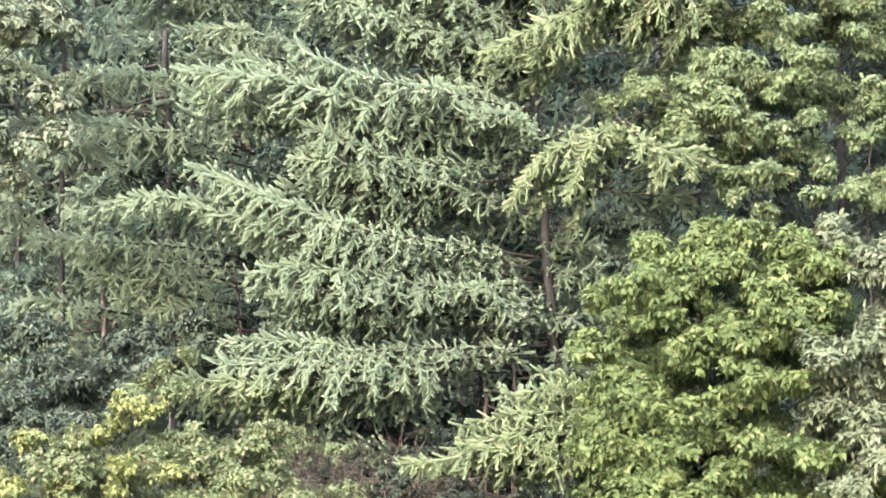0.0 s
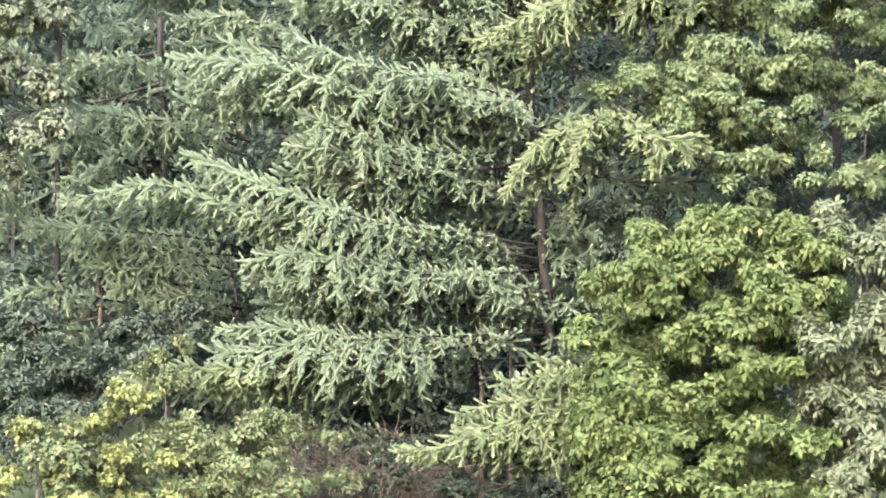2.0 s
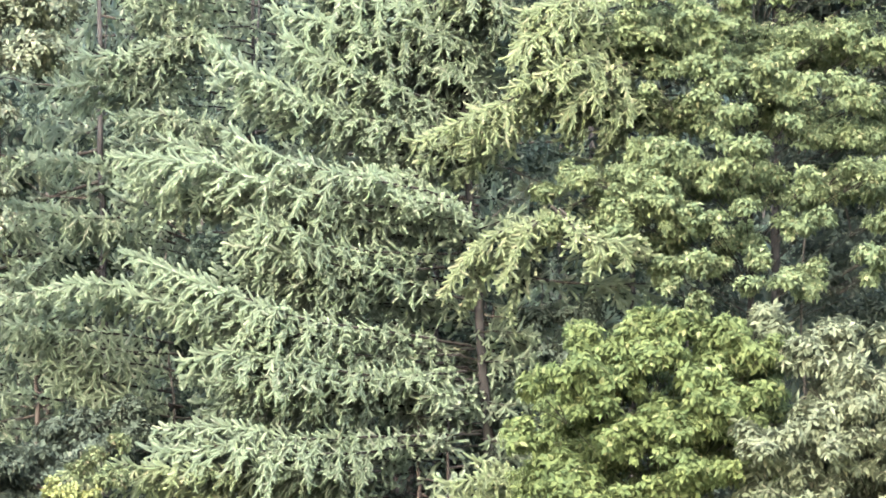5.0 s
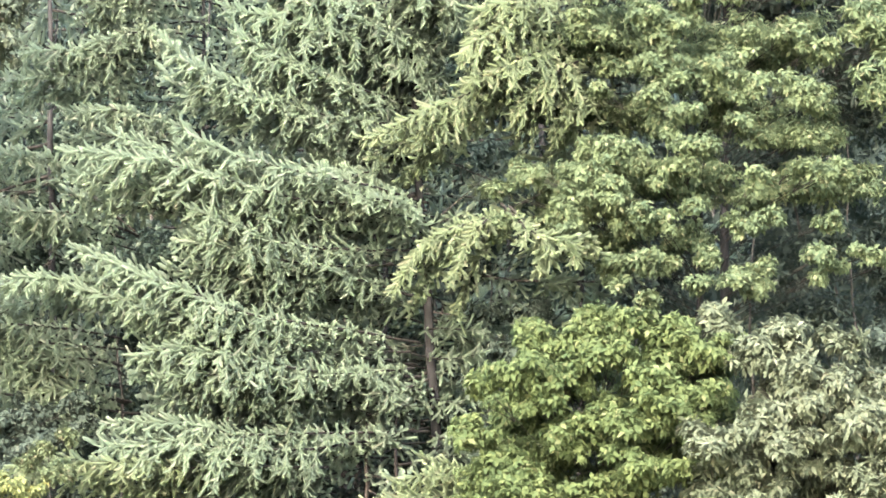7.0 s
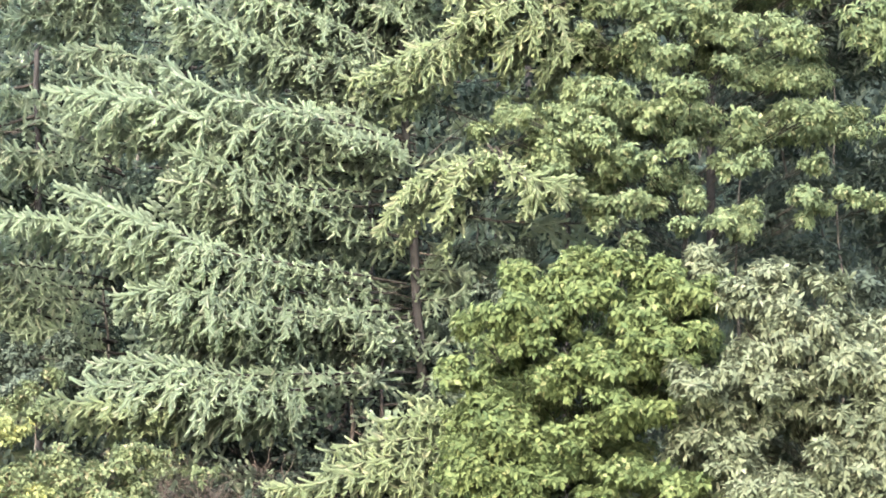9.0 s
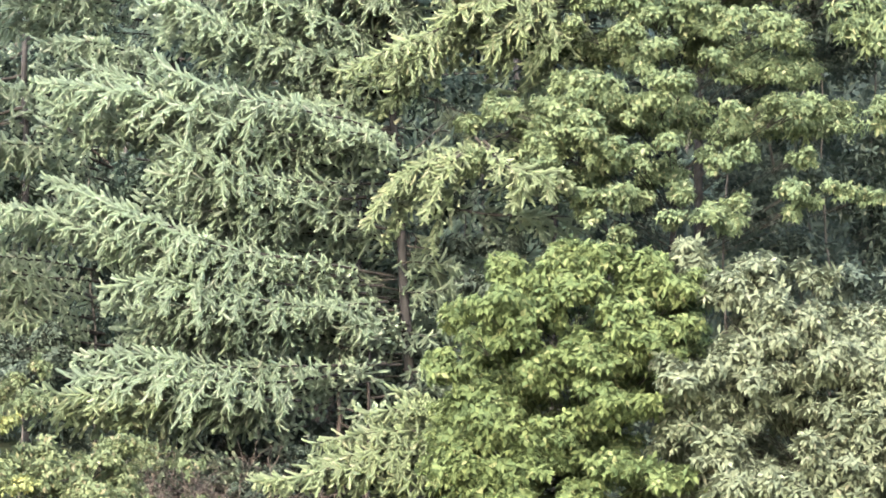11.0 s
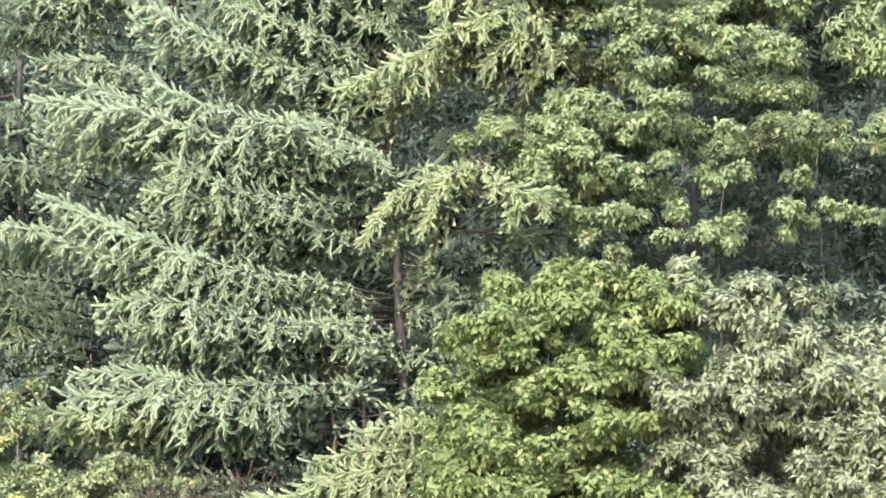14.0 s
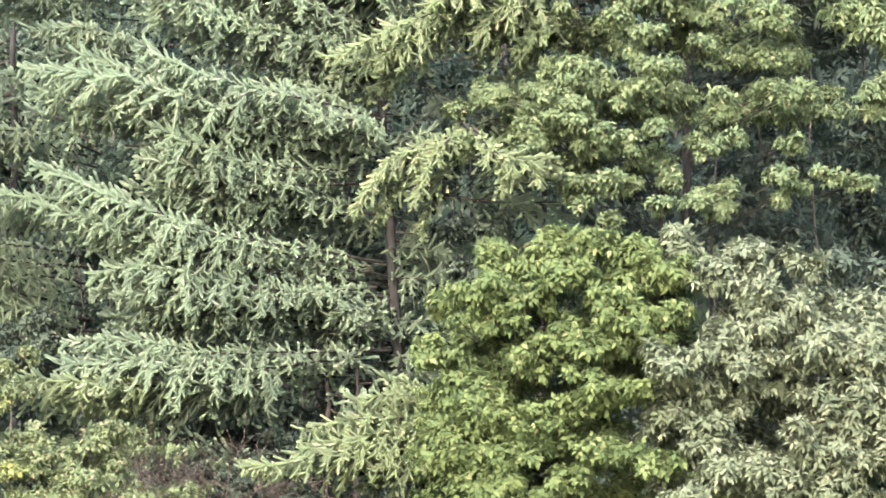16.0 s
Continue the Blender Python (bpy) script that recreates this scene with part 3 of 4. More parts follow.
BACK_HIGH = [
    (((1.97, 63.60, 10.11), (1.28, 62.40, 10.14), (0.63, 61.80, 10.21), (0.06, 61.50, 10.29)), 0.6), (((2.12, 63.60, 11.44), (1.43, 62.40, 11.41), (0.70, 61.80, 11.11), (-0.03, 61.50, 11.09)), 0.6),
    (((1.62, 63.40, 11.65), (1.01, 61.80, 11.47), (0.44, 61.20, 11.45)), 0.6),
    (((1.14, 63.20, 9.88), (0.47, 61.80, 9.70), (-0.13, 61.40, 9.59)), 0.5),
    (((1.87, 63.40, 10.99), (1.34, 62.00, 10.88), (0.77, 61.40, 10.84)), 0.6),
    (((2.27, 63.40, 11.91), (1.57, 61.80, 11.97), (0.99, 61.20, 12.02)), 0.8),
    (((1.44, 63.40, 12.65), (0.60, 61.80, 12.53), (-0.37, 61.20, 12.65)), 0.8),
    (((2.43, 63.40, 12.67), (1.88, 61.80, 12.55), (1.07, 61.20, 12.59)), 0.8)]
back_larch = larch(0.88, 64.60, 19.0, 0.055, lean=(-0.1, 0), label="tall larch with layered ascending boughs", extra=12, low=0.3, reach=2.8, seed_way=(-10, 190), gap=0.12, coarse=2.0, front=(13.4, 17, 6))
full_boughs(back_larch, BACK_TOP + BACK_HIGH, NEEDLES)
RIGHT_SPRAYS = [
    (((3.21, 62.60, 9.28), (2.50, 61.20, 8.79), (1.93, 60.60, 8.51), (1.38, 60.40, 8.27), (1.10, 60.30, 7.91), (0.94, 60.30, 7.56)), 0.36),
    (((2.59, 61.50, 8.83), (2.16, 60.60, 8.53), (1.88, 60.40, 8.15), (1.72, 60.30, 7.63)), 0.3),
    (((2.42, 61.00, 8.87), (2.70, 60.30, 8.49), (3.00, 60.20, 8.29), (2.96, 60.20, 7.90)), 0.3),
    (((2.53, 61.00, 8.85), (2.93, 60.20, 8.40), (3.35, 60.10, 8.24), (3.42, 60.10, 7.96)), 0.28),
    (((2.97, 62.40, 11.23), (2.20, 61.00, 10.58), (1.40, 60.50, 10.12), (0.47, 60.30, 9.68)), 0.44)]
HIGH_SPRAYS = [
    (((3.63, 62.60, 11.56), (2.99, 61.20, 11.09), (2.49, 60.60, 10.79), (1.86, 60.40, 10.47)), 0.5),
    (((3.86, 62.40, 11.20), (3.31, 61.20, 10.85), (2.90, 60.80, 10.47), (2.59, 60.80, 10.14)), 0.5),
    (((3.22, 62.60, 11.88), (2.67, 61.20, 11.49), (2.18, 60.70, 11.24), (1.86, 60.60, 10.94)), 0.55),
    (((3.71, 62.60, 12.22), (2.99, 61.20, 11.89), (2.49, 60.80, 11.74), (2.02, 60.70, 11.56)), 0.6),
    (((4.19, 62.40, 10.80), (3.73, 61.40, 10.52), (3.36, 61.20, 10.21), (3.16, 61.20, 9.93)), 0.4),
    (((2.40, 62.20, 10.66), (1.80, 61.00, 10.24), (1.40, 60.60, 9.90), (1.20, 60.50, 9.65)), 0.36)]
FAN = [
    (((2.67, 60.00, 5.04), (1.94, 59.00, 4.95), (1.40, 58.60, 4.92), (0.91, 58.50, 4.87)), 0.28),
    (((2.66, 60.00, 4.85), (1.93, 58.90, 4.72), (1.09, 58.50, 4.64), (0.23, 58.30, 4.45)), 0.36),
    (((2.66, 60.00, 4.70), (2.01, 58.80, 4.53), (1.17, 58.40, 4.40), (0.56, 58.30, 4.26), (0.11, 58.30, 4.13)), 0.42),
    (((2.66, 60.00, 4.54), (1.93, 58.80, 4.37), (1.09, 58.30, 4.23), (0.11, 58.10, 4.01), (-0.54, 58.10, 3.92)), 0.36),
    (((2.66, 60.00, 4.47), (2.08, 58.80, 4.30), (1.54, 58.40, 4.13), (1.16, 58.30, 3.94)), 0.4),
    (((2.60, 60.20, 5.17), (2.02, 59.20, 5.04), (1.63, 58.90, 5.10), (1.34, 58.80, 5.17)), 0.2)]
warm_larch = larch(3.70, 63.00, 14.6, 0.06, lean=(-0.1, 0), label="larch with yellowish drooping sprays beside broadleaved trees", extra=12, low=0.3, reach=1.8, seed_way=(0, 180), material=NEEDLES_WARM, front=(13, 14.2, 3))
full_boughs(warm_larch, RIGHT_SPRAYS + FAN, NEEDLES_WARM, 1)
full_boughs(warm_larch, HIGH_SPRAYS, NEEDLES_WARM)
OPEN_HIGH = [
    (((-1.85, 64.60, 10.23), (-2.38, 63.20, 10.26), (-3.00, 62.40, 10.32), (-3.70, 62.20, 10.28)), 0.42),
    (((-2.21, 64.80, 11.43), (-2.98, 63.40, 11.27), (-3.69, 62.80, 11.27), (-4.40, 62.60, 11.14)), 0.5),
    (((-2.28, 64.80, 10.97), (-3.14, 63.40, 10.85), (-3.92, 62.80, 10.89), (-4.63, 62.60, 10.76)), 0.5),
    (((-1.96, 64.80, 11.78), (-2.66, 63.40, 11.66), (-3.36, 62.80, 11.37)), 0.5), (((-2.05, 64.80, 12.20), (-2.91, 63.40, 12.02), (-3.62, 62.80, 12.07)), 0.55),
    (((-2.98, 64.40, 8.72), (-3.58, 63.20, 8.73), (-4.12, 62.80, 8.82), (-4.68, 62.60, 8.89)), 0.4),
    (((-1.89, 64.80, 12.50), (-2.76, 63.40, 12.42), (-3.79, 62.80, 12.47)), 0.6)]
OPEN_MIDDLE = [
    (((-3.03, 64.40, 9.61), (-3.69, 63.00, 9.66), (-4.22, 62.40, 9.67), (-4.81, 62.20, 9.61)), 0.4),
    (((-2.78, 64.40, 8.72), (-3.53, 63.00, 8.88), (-4.14, 62.40, 8.83), (-4.76, 62.10, 8.93), (-5.52, 62.00, 9.17)), 0.38),
    (((-2.93, 64.20, 7.20), (-3.76, 62.90, 7.23), (-4.53, 62.30, 7.24), (-5.23, 62.00, 7.29), (-5.79, 62.00, 7.25)), 0.36),
    (((-2.85, 64.20, 7.03), (-3.68, 62.80, 7.01), (-4.46, 62.40, 7.05), (-5.09, 62.30, 7.01)), 0.34),
    (((-3.19, 64.40, 8.01), (-3.79, 63.40, 7.83), (-4.33, 62.90, 7.82), (-4.73, 62.80, 7.77)), 0.28)]
OPEN_LOW = [
    (((-2.87, 63.80, 6.23), (-3.54, 62.60, 6.31), (-4.25, 62.40, 6.23)), 0.36), (((-2.96, 63.80, 6.78), (-3.71, 62.60, 6.80), (-4.42, 62.40, 6.68)), 0.34), (((-3.01, 63.60, 5.78), (-3.61, 62.60, 5.86), (-4.23, 62.40, 5.72)), 0.3),
    (((-3.00, 64.00, 6.49), (-3.84, 62.80, 6.51), (-4.46, 62.40, 6.68), (-5.05, 62.30, 6.80)), 0.34),
    (((-2.83, 63.80, 6.26), (-3.59, 62.80, 6.31), (-4.22, 62.50, 6.42), (-4.63, 62.40, 6.44)), 0.3),
    (((-2.66, 63.60, 6.08), (-3.43, 62.80, 6.10), (-3.98, 62.60, 6.07), (-4.46, 62.50, 5.87)), 0.28),
    (((-4.42, 64.20, 6.33), (-5.08, 63.20, 6.44), (-5.62, 62.90, 6.48), (-6.10, 62.80, 6.35)), 0.36),
    (((-4.41, 64.20, 5.75), (-5.16, 63.20, 5.89), (-5.70, 62.90, 5.91), (-6.42, 62.80, 5.75)), 0.36),
    (((-4.81, 64.00, 5.41), (-5.40, 63.20, 5.59), (-5.94, 62.90, 5.51)), 0.3)]
open_larch = larch(-3.97, 65.00, 17.0, 0.075, lean=(-0.3, 0), label="larch with open grey-green boughs and a bare lower trunk", extra=14, low=0.3, reach=2.6, seed_way=(0, 180), material=NEEDLES_BLUE, front=(12.8, 16, 6))
full_boughs(open_larch, OPEN_HIGH, NEEDLES_BLUE, 1)
full_boughs(open_larch, OPEN_MIDDLE + OPEN_LOW, NEEDLES_BLUE, 0)
dead_branch(open_larch, (-2.77, 63.20, 8.67), (-3.54, 62.40, 9.23), 0.014, 10, 0.0)
dead_branch(open_larch, (-2.90, 63.40, 8.90), (-3.48, 62.80, 9.22), 0.010, 6, 0.0)
dead_branch(open_larch, (-3.89, 64.20, 8.39), (-4.52, 62.60, 8.63), 0.013, 8, 0.0)
dead_branch(open_larch, (-2.92, 64.00, 6.65), (-3.44, 62.90, 6.97), 0.012, 8, 0.0)
dead_branch(warm_larch, (2.52, 62.60, 9.34), (1.60, 61.40, 9.54), 0.013, 9, 0.0)
dead_branch(warm_larch, (1.61, 61.80, 8.81), (2.27, 62.40, 9.44), 0.011, 8, 0.0)
dead_branch(tall_larch, (1.40, 62.00, 5.85), (0.92, 61.40, 6.01), 0.016, 6, 0.0)
dead_branch(tall_larch, (1.47, 62.00, 5.81), (1.03, 61.30, 5.71), 0.012, 6, 0.0)
dead_branch(tall_larch, (0.76, 61.60, 8.22), (0.62, 61.20, 8.57), 0.012, 3, 0.0)
SLENDER_BARK = bark_material("slender_larch_bark", (0.022, 0.019, 0.0175), (0.062, 0.052, 0.047), 12)
for x, y, top, r in ((0.26, 65.50, 8.5, 0.085), (0.50, 66.20, 8.8, 0.08), (-0.33, 60.60, 4.6, 0.05), (0.57, 61.20, 6.4, 0.06), (0.98, 61.40, 6.4, 0.06), (-1.34, 60.40, 4.4, 0.04), (-1.43, 64.30, 7, 0.07), (1.71, 65.80, 8, 0.075), (-5.05, 66.00, 8, 0.07), (-4.96, 66.40, 8, 0.06)):
    larch(x, y, top, r, lean=(rng.uniform(-0.3, 0.1), 0), label="slender larch with a bare reddish lower trunk", group="slender larches", extra=14 if y > 62 else 4, low=0.5, reach=1.5, gap=0.12, material=NEEDLES_BLUE, bark=SLENDER_BARK)
for x, y, top, way in ((-5.72, 65.80, 15.5, (200, 340)), (-1.92, 66.40, 16.5, (200, 340)), (-7.01, 66.00, 15, (200, 340))):
    larch(x, y, top, 0.06, label="larch with fine grey-green foliage down to its lower trunk", group="middle larches", extra=26, low=0.3, reach=2.2, seed_way=way, gap=0.14, coarse=1.5, material=NEEDLES_BLUE, dead=3, hang=0.2)
for x, y, top in ((-9.5, 69, 16), (-7.0, 72, 17), (-4.4, 70, 15.5), (-2.0, 72, 17), (0.6, 69.5, 16), (3.0, 72, 17),
                  (-10.5, 78, 20), (-7.5, 77, 19), (-4.5, 79, 20), (-1.5, 77, 19), (1.5, 79, 20), (4.5, 77, 19)):
    larch(x, y, top, 0.04, label="larch on the wooded hillside", group="hillside larches", extra=26, low=0.04, reach=3.0, gap=0.29, material=NEEDLES_BLUE, hang=0.4, coarse=2.4 if y < 75 else 3.2, dead=0)

# ---- broadleaved trees ----
OAK_UPPER = (tier((3.54, 61.10, 11.90), (6.80, 61.00, 11.98), 7, 0.42, 0.24) + tier((3.59, 61.20, 11.46), (4.29, 61.00, 11.44), 2, 0.42, 0.24) + tier((4.65, 61.00, 11.28), (5.68, 61.00, 11.06), 3, 0.4, 0.22) + tier((5.84, 61.00, 11.34), (6.40, 61.00, 11.31), 2, 0.4, 0.24)
             + tier((5.97, 60.60, 10.44), (6.83, 60.60, 10.42), 3, 0.38, 0.2) + tier((4.94, 60.60, 10.15), (5.61, 60.60, 10.25), 2, 0.32, 0.13) + tier((3.96, 61.40, 10.85), (5.32, 61.40, 10.71), 4, 0.42, 0.24)
             + tier((3.69, 60.80, 9.72), (4.51, 60.60, 9.79), 3, 0.34, 0.16) + tier((4.48, 60.80, 10.89), (5.67, 60.80, 10.75), 4, 0.36, 0.18) + tier((6.78, 60.80, 11.32), (7.65, 60.80, 11.26), 3, 0.34, 0.18) + tier((3.94, 61.00, 10.35), (4.88, 60.90, 10.43), 3, 0.34, 0.16) + tier((6.09, 61.00, 9.98), (6.96, 61.00, 9.91), 3, 0.36, 0.16))
OAK_MIDDLE = (tier((2.80, 61.00, 9.46), (3.30, 60.80, 9.44), 2, 0.3, 0.16) + tier((3.68, 60.50, 9.45), (5.86, 60.30, 9.45), 6, 0.34, 0.15) + tier((6.34, 60.40, 9.35), (7.27, 60.30, 9.19), 3, 0.36, 0.15)
              + tier((2.48, 60.90, 9.08), (3.45, 60.60, 8.94), 4, 0.3, 0.15) + tier((3.68, 60.40, 8.96), (4.69, 60.40, 8.86), 4, 0.32, 0.16) + tier((5.71, 60.40, 8.75), (6.88, 60.30, 8.56), 4, 0.3, 0.14)
              + tier((2.36, 60.80, 8.67), (4.31, 60.50, 8.63), 6, 0.32, 0.16) + tier((4.93, 60.40, 8.23), (5.36, 60.40, 8.31), 2, 0.26, 0.12))
OAK_LOWER = (tier((3.77, 60.50, 8.18), (4.63, 60.50, 8.04), 4, 0.32, 0.16) + tier((5.32, 60.30, 7.75), (6.06, 60.30, 7.88), 4, 0.27, 0.13) + tier((6.26, 60.30, 7.92), (7.81, 60.20, 8.21), 6, 0.27, 0.12)
             + tier((3.89, 60.60, 7.65), (4.28, 60.60, 7.61), 2, 0.28, 0.13) + tier((3.57, 60.40, 9.45), (5.09, 60.30, 9.29), 5, 0.32, 0.15) + tier((3.39, 60.50, 8.93), (4.87, 60.40, 8.81), 5, 0.32, 0.15))
OAK_INNER_AND_SHADE = (tier((3.12, 61.80, 9.24), (7.11, 61.60, 9.35), 6, 0.7, 0.4, 0.95) + tier((3.68, 62.00, 10.33), (7.15, 62.00, 10.21), 5, 0.7, 0.4, 0.95) + tier((3.53, 62.20, 11.25), (6.77, 62.20, 11.38), 5, 0.8, 0.45, 0.95) + tier((3.12, 61.80, 8.52), (4.95, 61.60, 8.44), 3, 0.6, 0.36, 0.95)
             # right-hand and highest tiers are mostly out of view, added to block sun
             + tier((7.76, 62.00, 11.59), (9.54, 62.00, 11.37), 4, 0.8, 0.45, 0.35) + tier((7.88, 63.00, 12.66), (9.70, 63.00, 12.53), 4, 0.9, 0.5, 0.35) + tier((3.94, 62.40, 12.60), (6.79, 62.40, 12.56), 5, 0.7, 0.4, 0.5) + tier((3.99, 63.40, 13.70), (7.31, 63.40, 13.83), 5, 0.9, 0.5, 0.3) + tier((3.61, 64.00, 14.99), (7.80, 64.00, 15.14), 5, 1.1, 0.6, 0.25) + tier((4.50, 65.00, 16.60), (7.92, 65.00, 16.66), 4, 1.2, 0.7, 0.25))
broadleaf("broadleaf_tree", 5.36, 63.40, "broadleaved tree with layered yellow-green leaf clumps", "tree", OAK_UPPER + OAK_MIDDLE + OAK_LOWER + OAK_INNER_AND_SHADE,
          LEAF_OAK, 0.1, bark=BARK_LARCH, radius=0.07, top=(5.40, 62.50, 11.41), singles=300, template=LEAF_KITE_WIDE, density=0.95, whorl=6)
broadleaf("shrub", 3.73, 59.60, "dense bright green broadleaved shrub", "shrub",
          tier((2.81, 57.20, 6.64), (3.50, 57.00, 6.60), 2, 0.34, 0.21) + tier((2.53, 57.00, 6.35), (4.81, 56.90, 6.85), 7, 0.44, 0.29) + tier((2.46, 56.80, 5.97), (4.95, 56.80, 6.44), 7, 0.46, 0.31)
          + tier((1.99, 57.10, 5.80), (2.53, 56.90, 5.68), 2, 0.37, 0.23) + tier((2.81, 56.70, 5.55), (4.71, 56.60, 5.91), 5, 0.46, 0.29) + tier((2.17, 57.00, 5.36), (2.82, 56.80, 5.23), 2, 0.41, 0.26) + tier((4.20, 56.70, 5.52), (4.57, 56.70, 5.55), 2, 0.39, 0.23)
          + tier((2.06, 57.10, 4.92), (2.89, 56.80, 4.79), 3, 0.44, 0.29) + tier((3.75, 56.60, 5.11), (4.55, 56.60, 5.07), 3, 0.41, 0.23) + tier((2.17, 57.10, 4.44), (3.32, 56.80, 4.50), 4, 0.44, 0.26) + tier((3.76, 56.70, 4.60), (4.38, 56.70, 4.67), 2, 0.39, 0.23)
          + tier((2.02, 57.20, 4.01), (3.19, 57.00, 4.00), 4, 0.46, 0.29) + tier((3.76, 56.80, 4.13), (4.12, 56.80, 4.10), 2, 0.37, 0.21) + tier((2.09, 57.20, 3.53), (3.55, 57.00, 3.56), 5, 0.49, 0.31) + tier((4.36, 56.60, 3.76), (5.20, 56.60, 3.79), 3, 0.39, 0.21) + tier((4.46, 56.50, 3.39), (5.18, 56.50, 3.36), 2, 0.41, 0.26)
          + tier((2.16, 57.20, 3.02), (5.08, 57.00, 2.97), 6, 0.55, 0.39) + tier((2.39, 57.40, 2.47), (5.11, 57.40, 2.46), 5, 0.5, 0.35, 0.95)
          + tier((2.38, 58.60, 5.68), (5.10, 58.60, 5.83), 5, 0.7, 0.5, 0.9) + tier((2.38, 58.60, 4.78), (5.16, 58.60, 4.92), 5, 0.7, 0.5, 0.9) + tier((2.37, 58.60, 3.95), (5.23, 58.60, 4.02), 5, 0.7, 0.5, 0.9) + tier((2.37, 58.60, 3.20), (5.22, 58.60, 3.19), 5, 0.7, 0.5, 0.9) + tier((2.73, 57.90, 6.16), (4.82, 57.90, 6.45), 4, 0.6, 0.45, 0.95) + tier((2.57, 57.90, 5.26), (4.59, 57.90, 5.41), 4, 0.6, 0.45, 0.95) + tier((2.57, 58.00, 4.37), (3.84, 58.00, 4.30), 3, 0.6, 0.45, 0.95) + tier((2.57, 58.00, 3.48), (3.83, 58.00, 3.40), 3, 0.6, 0.4, 0.95),
          LEAF_GREEN, 0.118, template=LEAF_KITE, density=0.82, whorl=6, top=(3.82, 58.80, 4.43), radius=0.04, singles=300)
broadleaf("shrub", 6.60, 58.40, "broad shrub with large dull grey-green leaves", "shrub",
          tier((5.03, 56.90, 6.94), (5.71, 56.70, 6.74), 3, 0.34, 0.23) + tier((5.85, 56.60, 6.63), (6.46, 56.50, 6.41), 2, 0.39, 0.26) + tier((5.50, 56.40, 6.29), (6.62, 56.30, 6.04), 4, 0.44, 0.34) + tier((7.09, 56.80, 5.98), (7.86, 56.80, 6.02), 3, 0.44, 0.31)
          + tier((5.35, 56.30, 5.81), (6.75, 56.10, 5.67), 4, 0.49, 0.36) + tier((7.26, 56.40, 5.55), (7.88, 56.40, 5.63), 2, 0.49, 0.36) + tier((5.20, 56.30, 5.33), (5.95, 56.10, 5.22), 3, 0.46, 0.34) + tier((6.76, 56.20, 5.31), (7.84, 56.10, 5.17), 3, 0.46, 0.36)
          + tier((4.96, 56.40, 4.93), (5.67, 56.20, 4.79), 3, 0.41, 0.34) + tier((6.97, 56.10, 4.80), (7.83, 56.00, 4.73), 3, 0.46, 0.36) + tier((5.25, 56.30, 4.39), (5.95, 56.10, 4.24), 2, 0.44, 0.34) + tier((6.53, 56.10, 4.32), (7.83, 56.00, 4.26), 4, 0.44, 0.36)
          + tier((5.53, 56.20, 3.88), (7.76, 56.00, 3.83), 5, 0.51, 0.39) + tier((5.41, 56.40, 3.41), (7.93, 56.20, 3.37), 5, 0.55, 0.44) + tier((5.58, 56.60, 2.80), (7.97, 56.50, 2.83), 5, 0.5, 0.4, 0.95)
          + tier((5.55, 58.00, 5.40), (8.18, 58.00, 5.44), 4, 0.7, 0.5, 0.8) + tier((5.40, 58.00, 4.50), (8.18, 58.00, 4.54), 4, 0.7, 0.5, 0.8) + tier((5.41, 58.00, 3.68), (8.18, 58.00, 3.72), 4, 0.7, 0.5, 0.8) + tier((5.84, 57.20, 5.95), (7.77, 57.20, 5.38), 4, 0.6, 0.45, 0.95) + tier((5.71, 57.30, 5.07), (7.79, 57.30, 4.50), 4, 0.55, 0.4, 0.95) + tier((5.79, 57.30, 3.96), (7.79, 57.30, 3.76), 4, 0.6, 0.4, 0.95),
          LEAF_GREY, 0.14, density=0.95, radius=0.03, template=LEAF_KITE_LONG, whorl=7, singles=300, top=(6.63, 57.60, 4.37))
# crowns of the wood above and behind, mostly unseen, added to block light from above
for x, y, low in ((9.6, 67.5, 12.0), (11.2, 65.5, 11.0), (6.2, 68.5, 13.0), (10.0, 69.5, 13.0), (12.8, 67.5, 10.0), (3.4, 69.0, 14.0)):
    broadleaf("broadleaf_tree", x, y, "tall broadleaved tree added to shade the wood below", "tree", [((x + rng.uniform(-1.8, 1.8), y + rng.uniform(-1.6, 1.6), low + h), rng.uniform(1.0, 1.5), rng.uniform(0.6, 0.9)) for h in np.linspace(0, 8, 12)], LEAF_SHADED, 0.3, bark=BARK_LARCH, radius=0.09, group="woodland trees", density=0.5, whorl=5, template=LEAF_PLAIN)
broadleaf("shrub", 8.60, 61.50, "dark green broadleaved shrub behind the grey-green shrub", "shrub",
          tier((7.24, 59.60, 6.73), (8.56, 59.60, 6.71), 4, 0.3, 0.16) + tier((7.37, 59.40, 6.36), (8.68, 59.40, 6.30), 3, 0.4, 0.22) + tier((7.24, 59.60, 5.91), (8.71, 59.60, 5.86), 3, 0.5, 0.3, 0.9), LEAF_SHADED, 0.13, radius=0.03, template=LEAF_KITE, density=0.8)
broadleaf("broadleaf_tree", 9.48, 62.50, "pale green broadleaved tree with long leaves", "tree", [
    ((7.90, 60.60, 10.64), 0.6, 0.4), ((8.17, 60.40, 9.27), 0.5, 0.35), ((8.37, 60.60, 10.24), 0.6, 0.4), ((7.86, 60.80, 11.38), 0.8, 0.5)], LEAF_OAK, 0.15, radius=0.12, template=LEAF_NARROW)
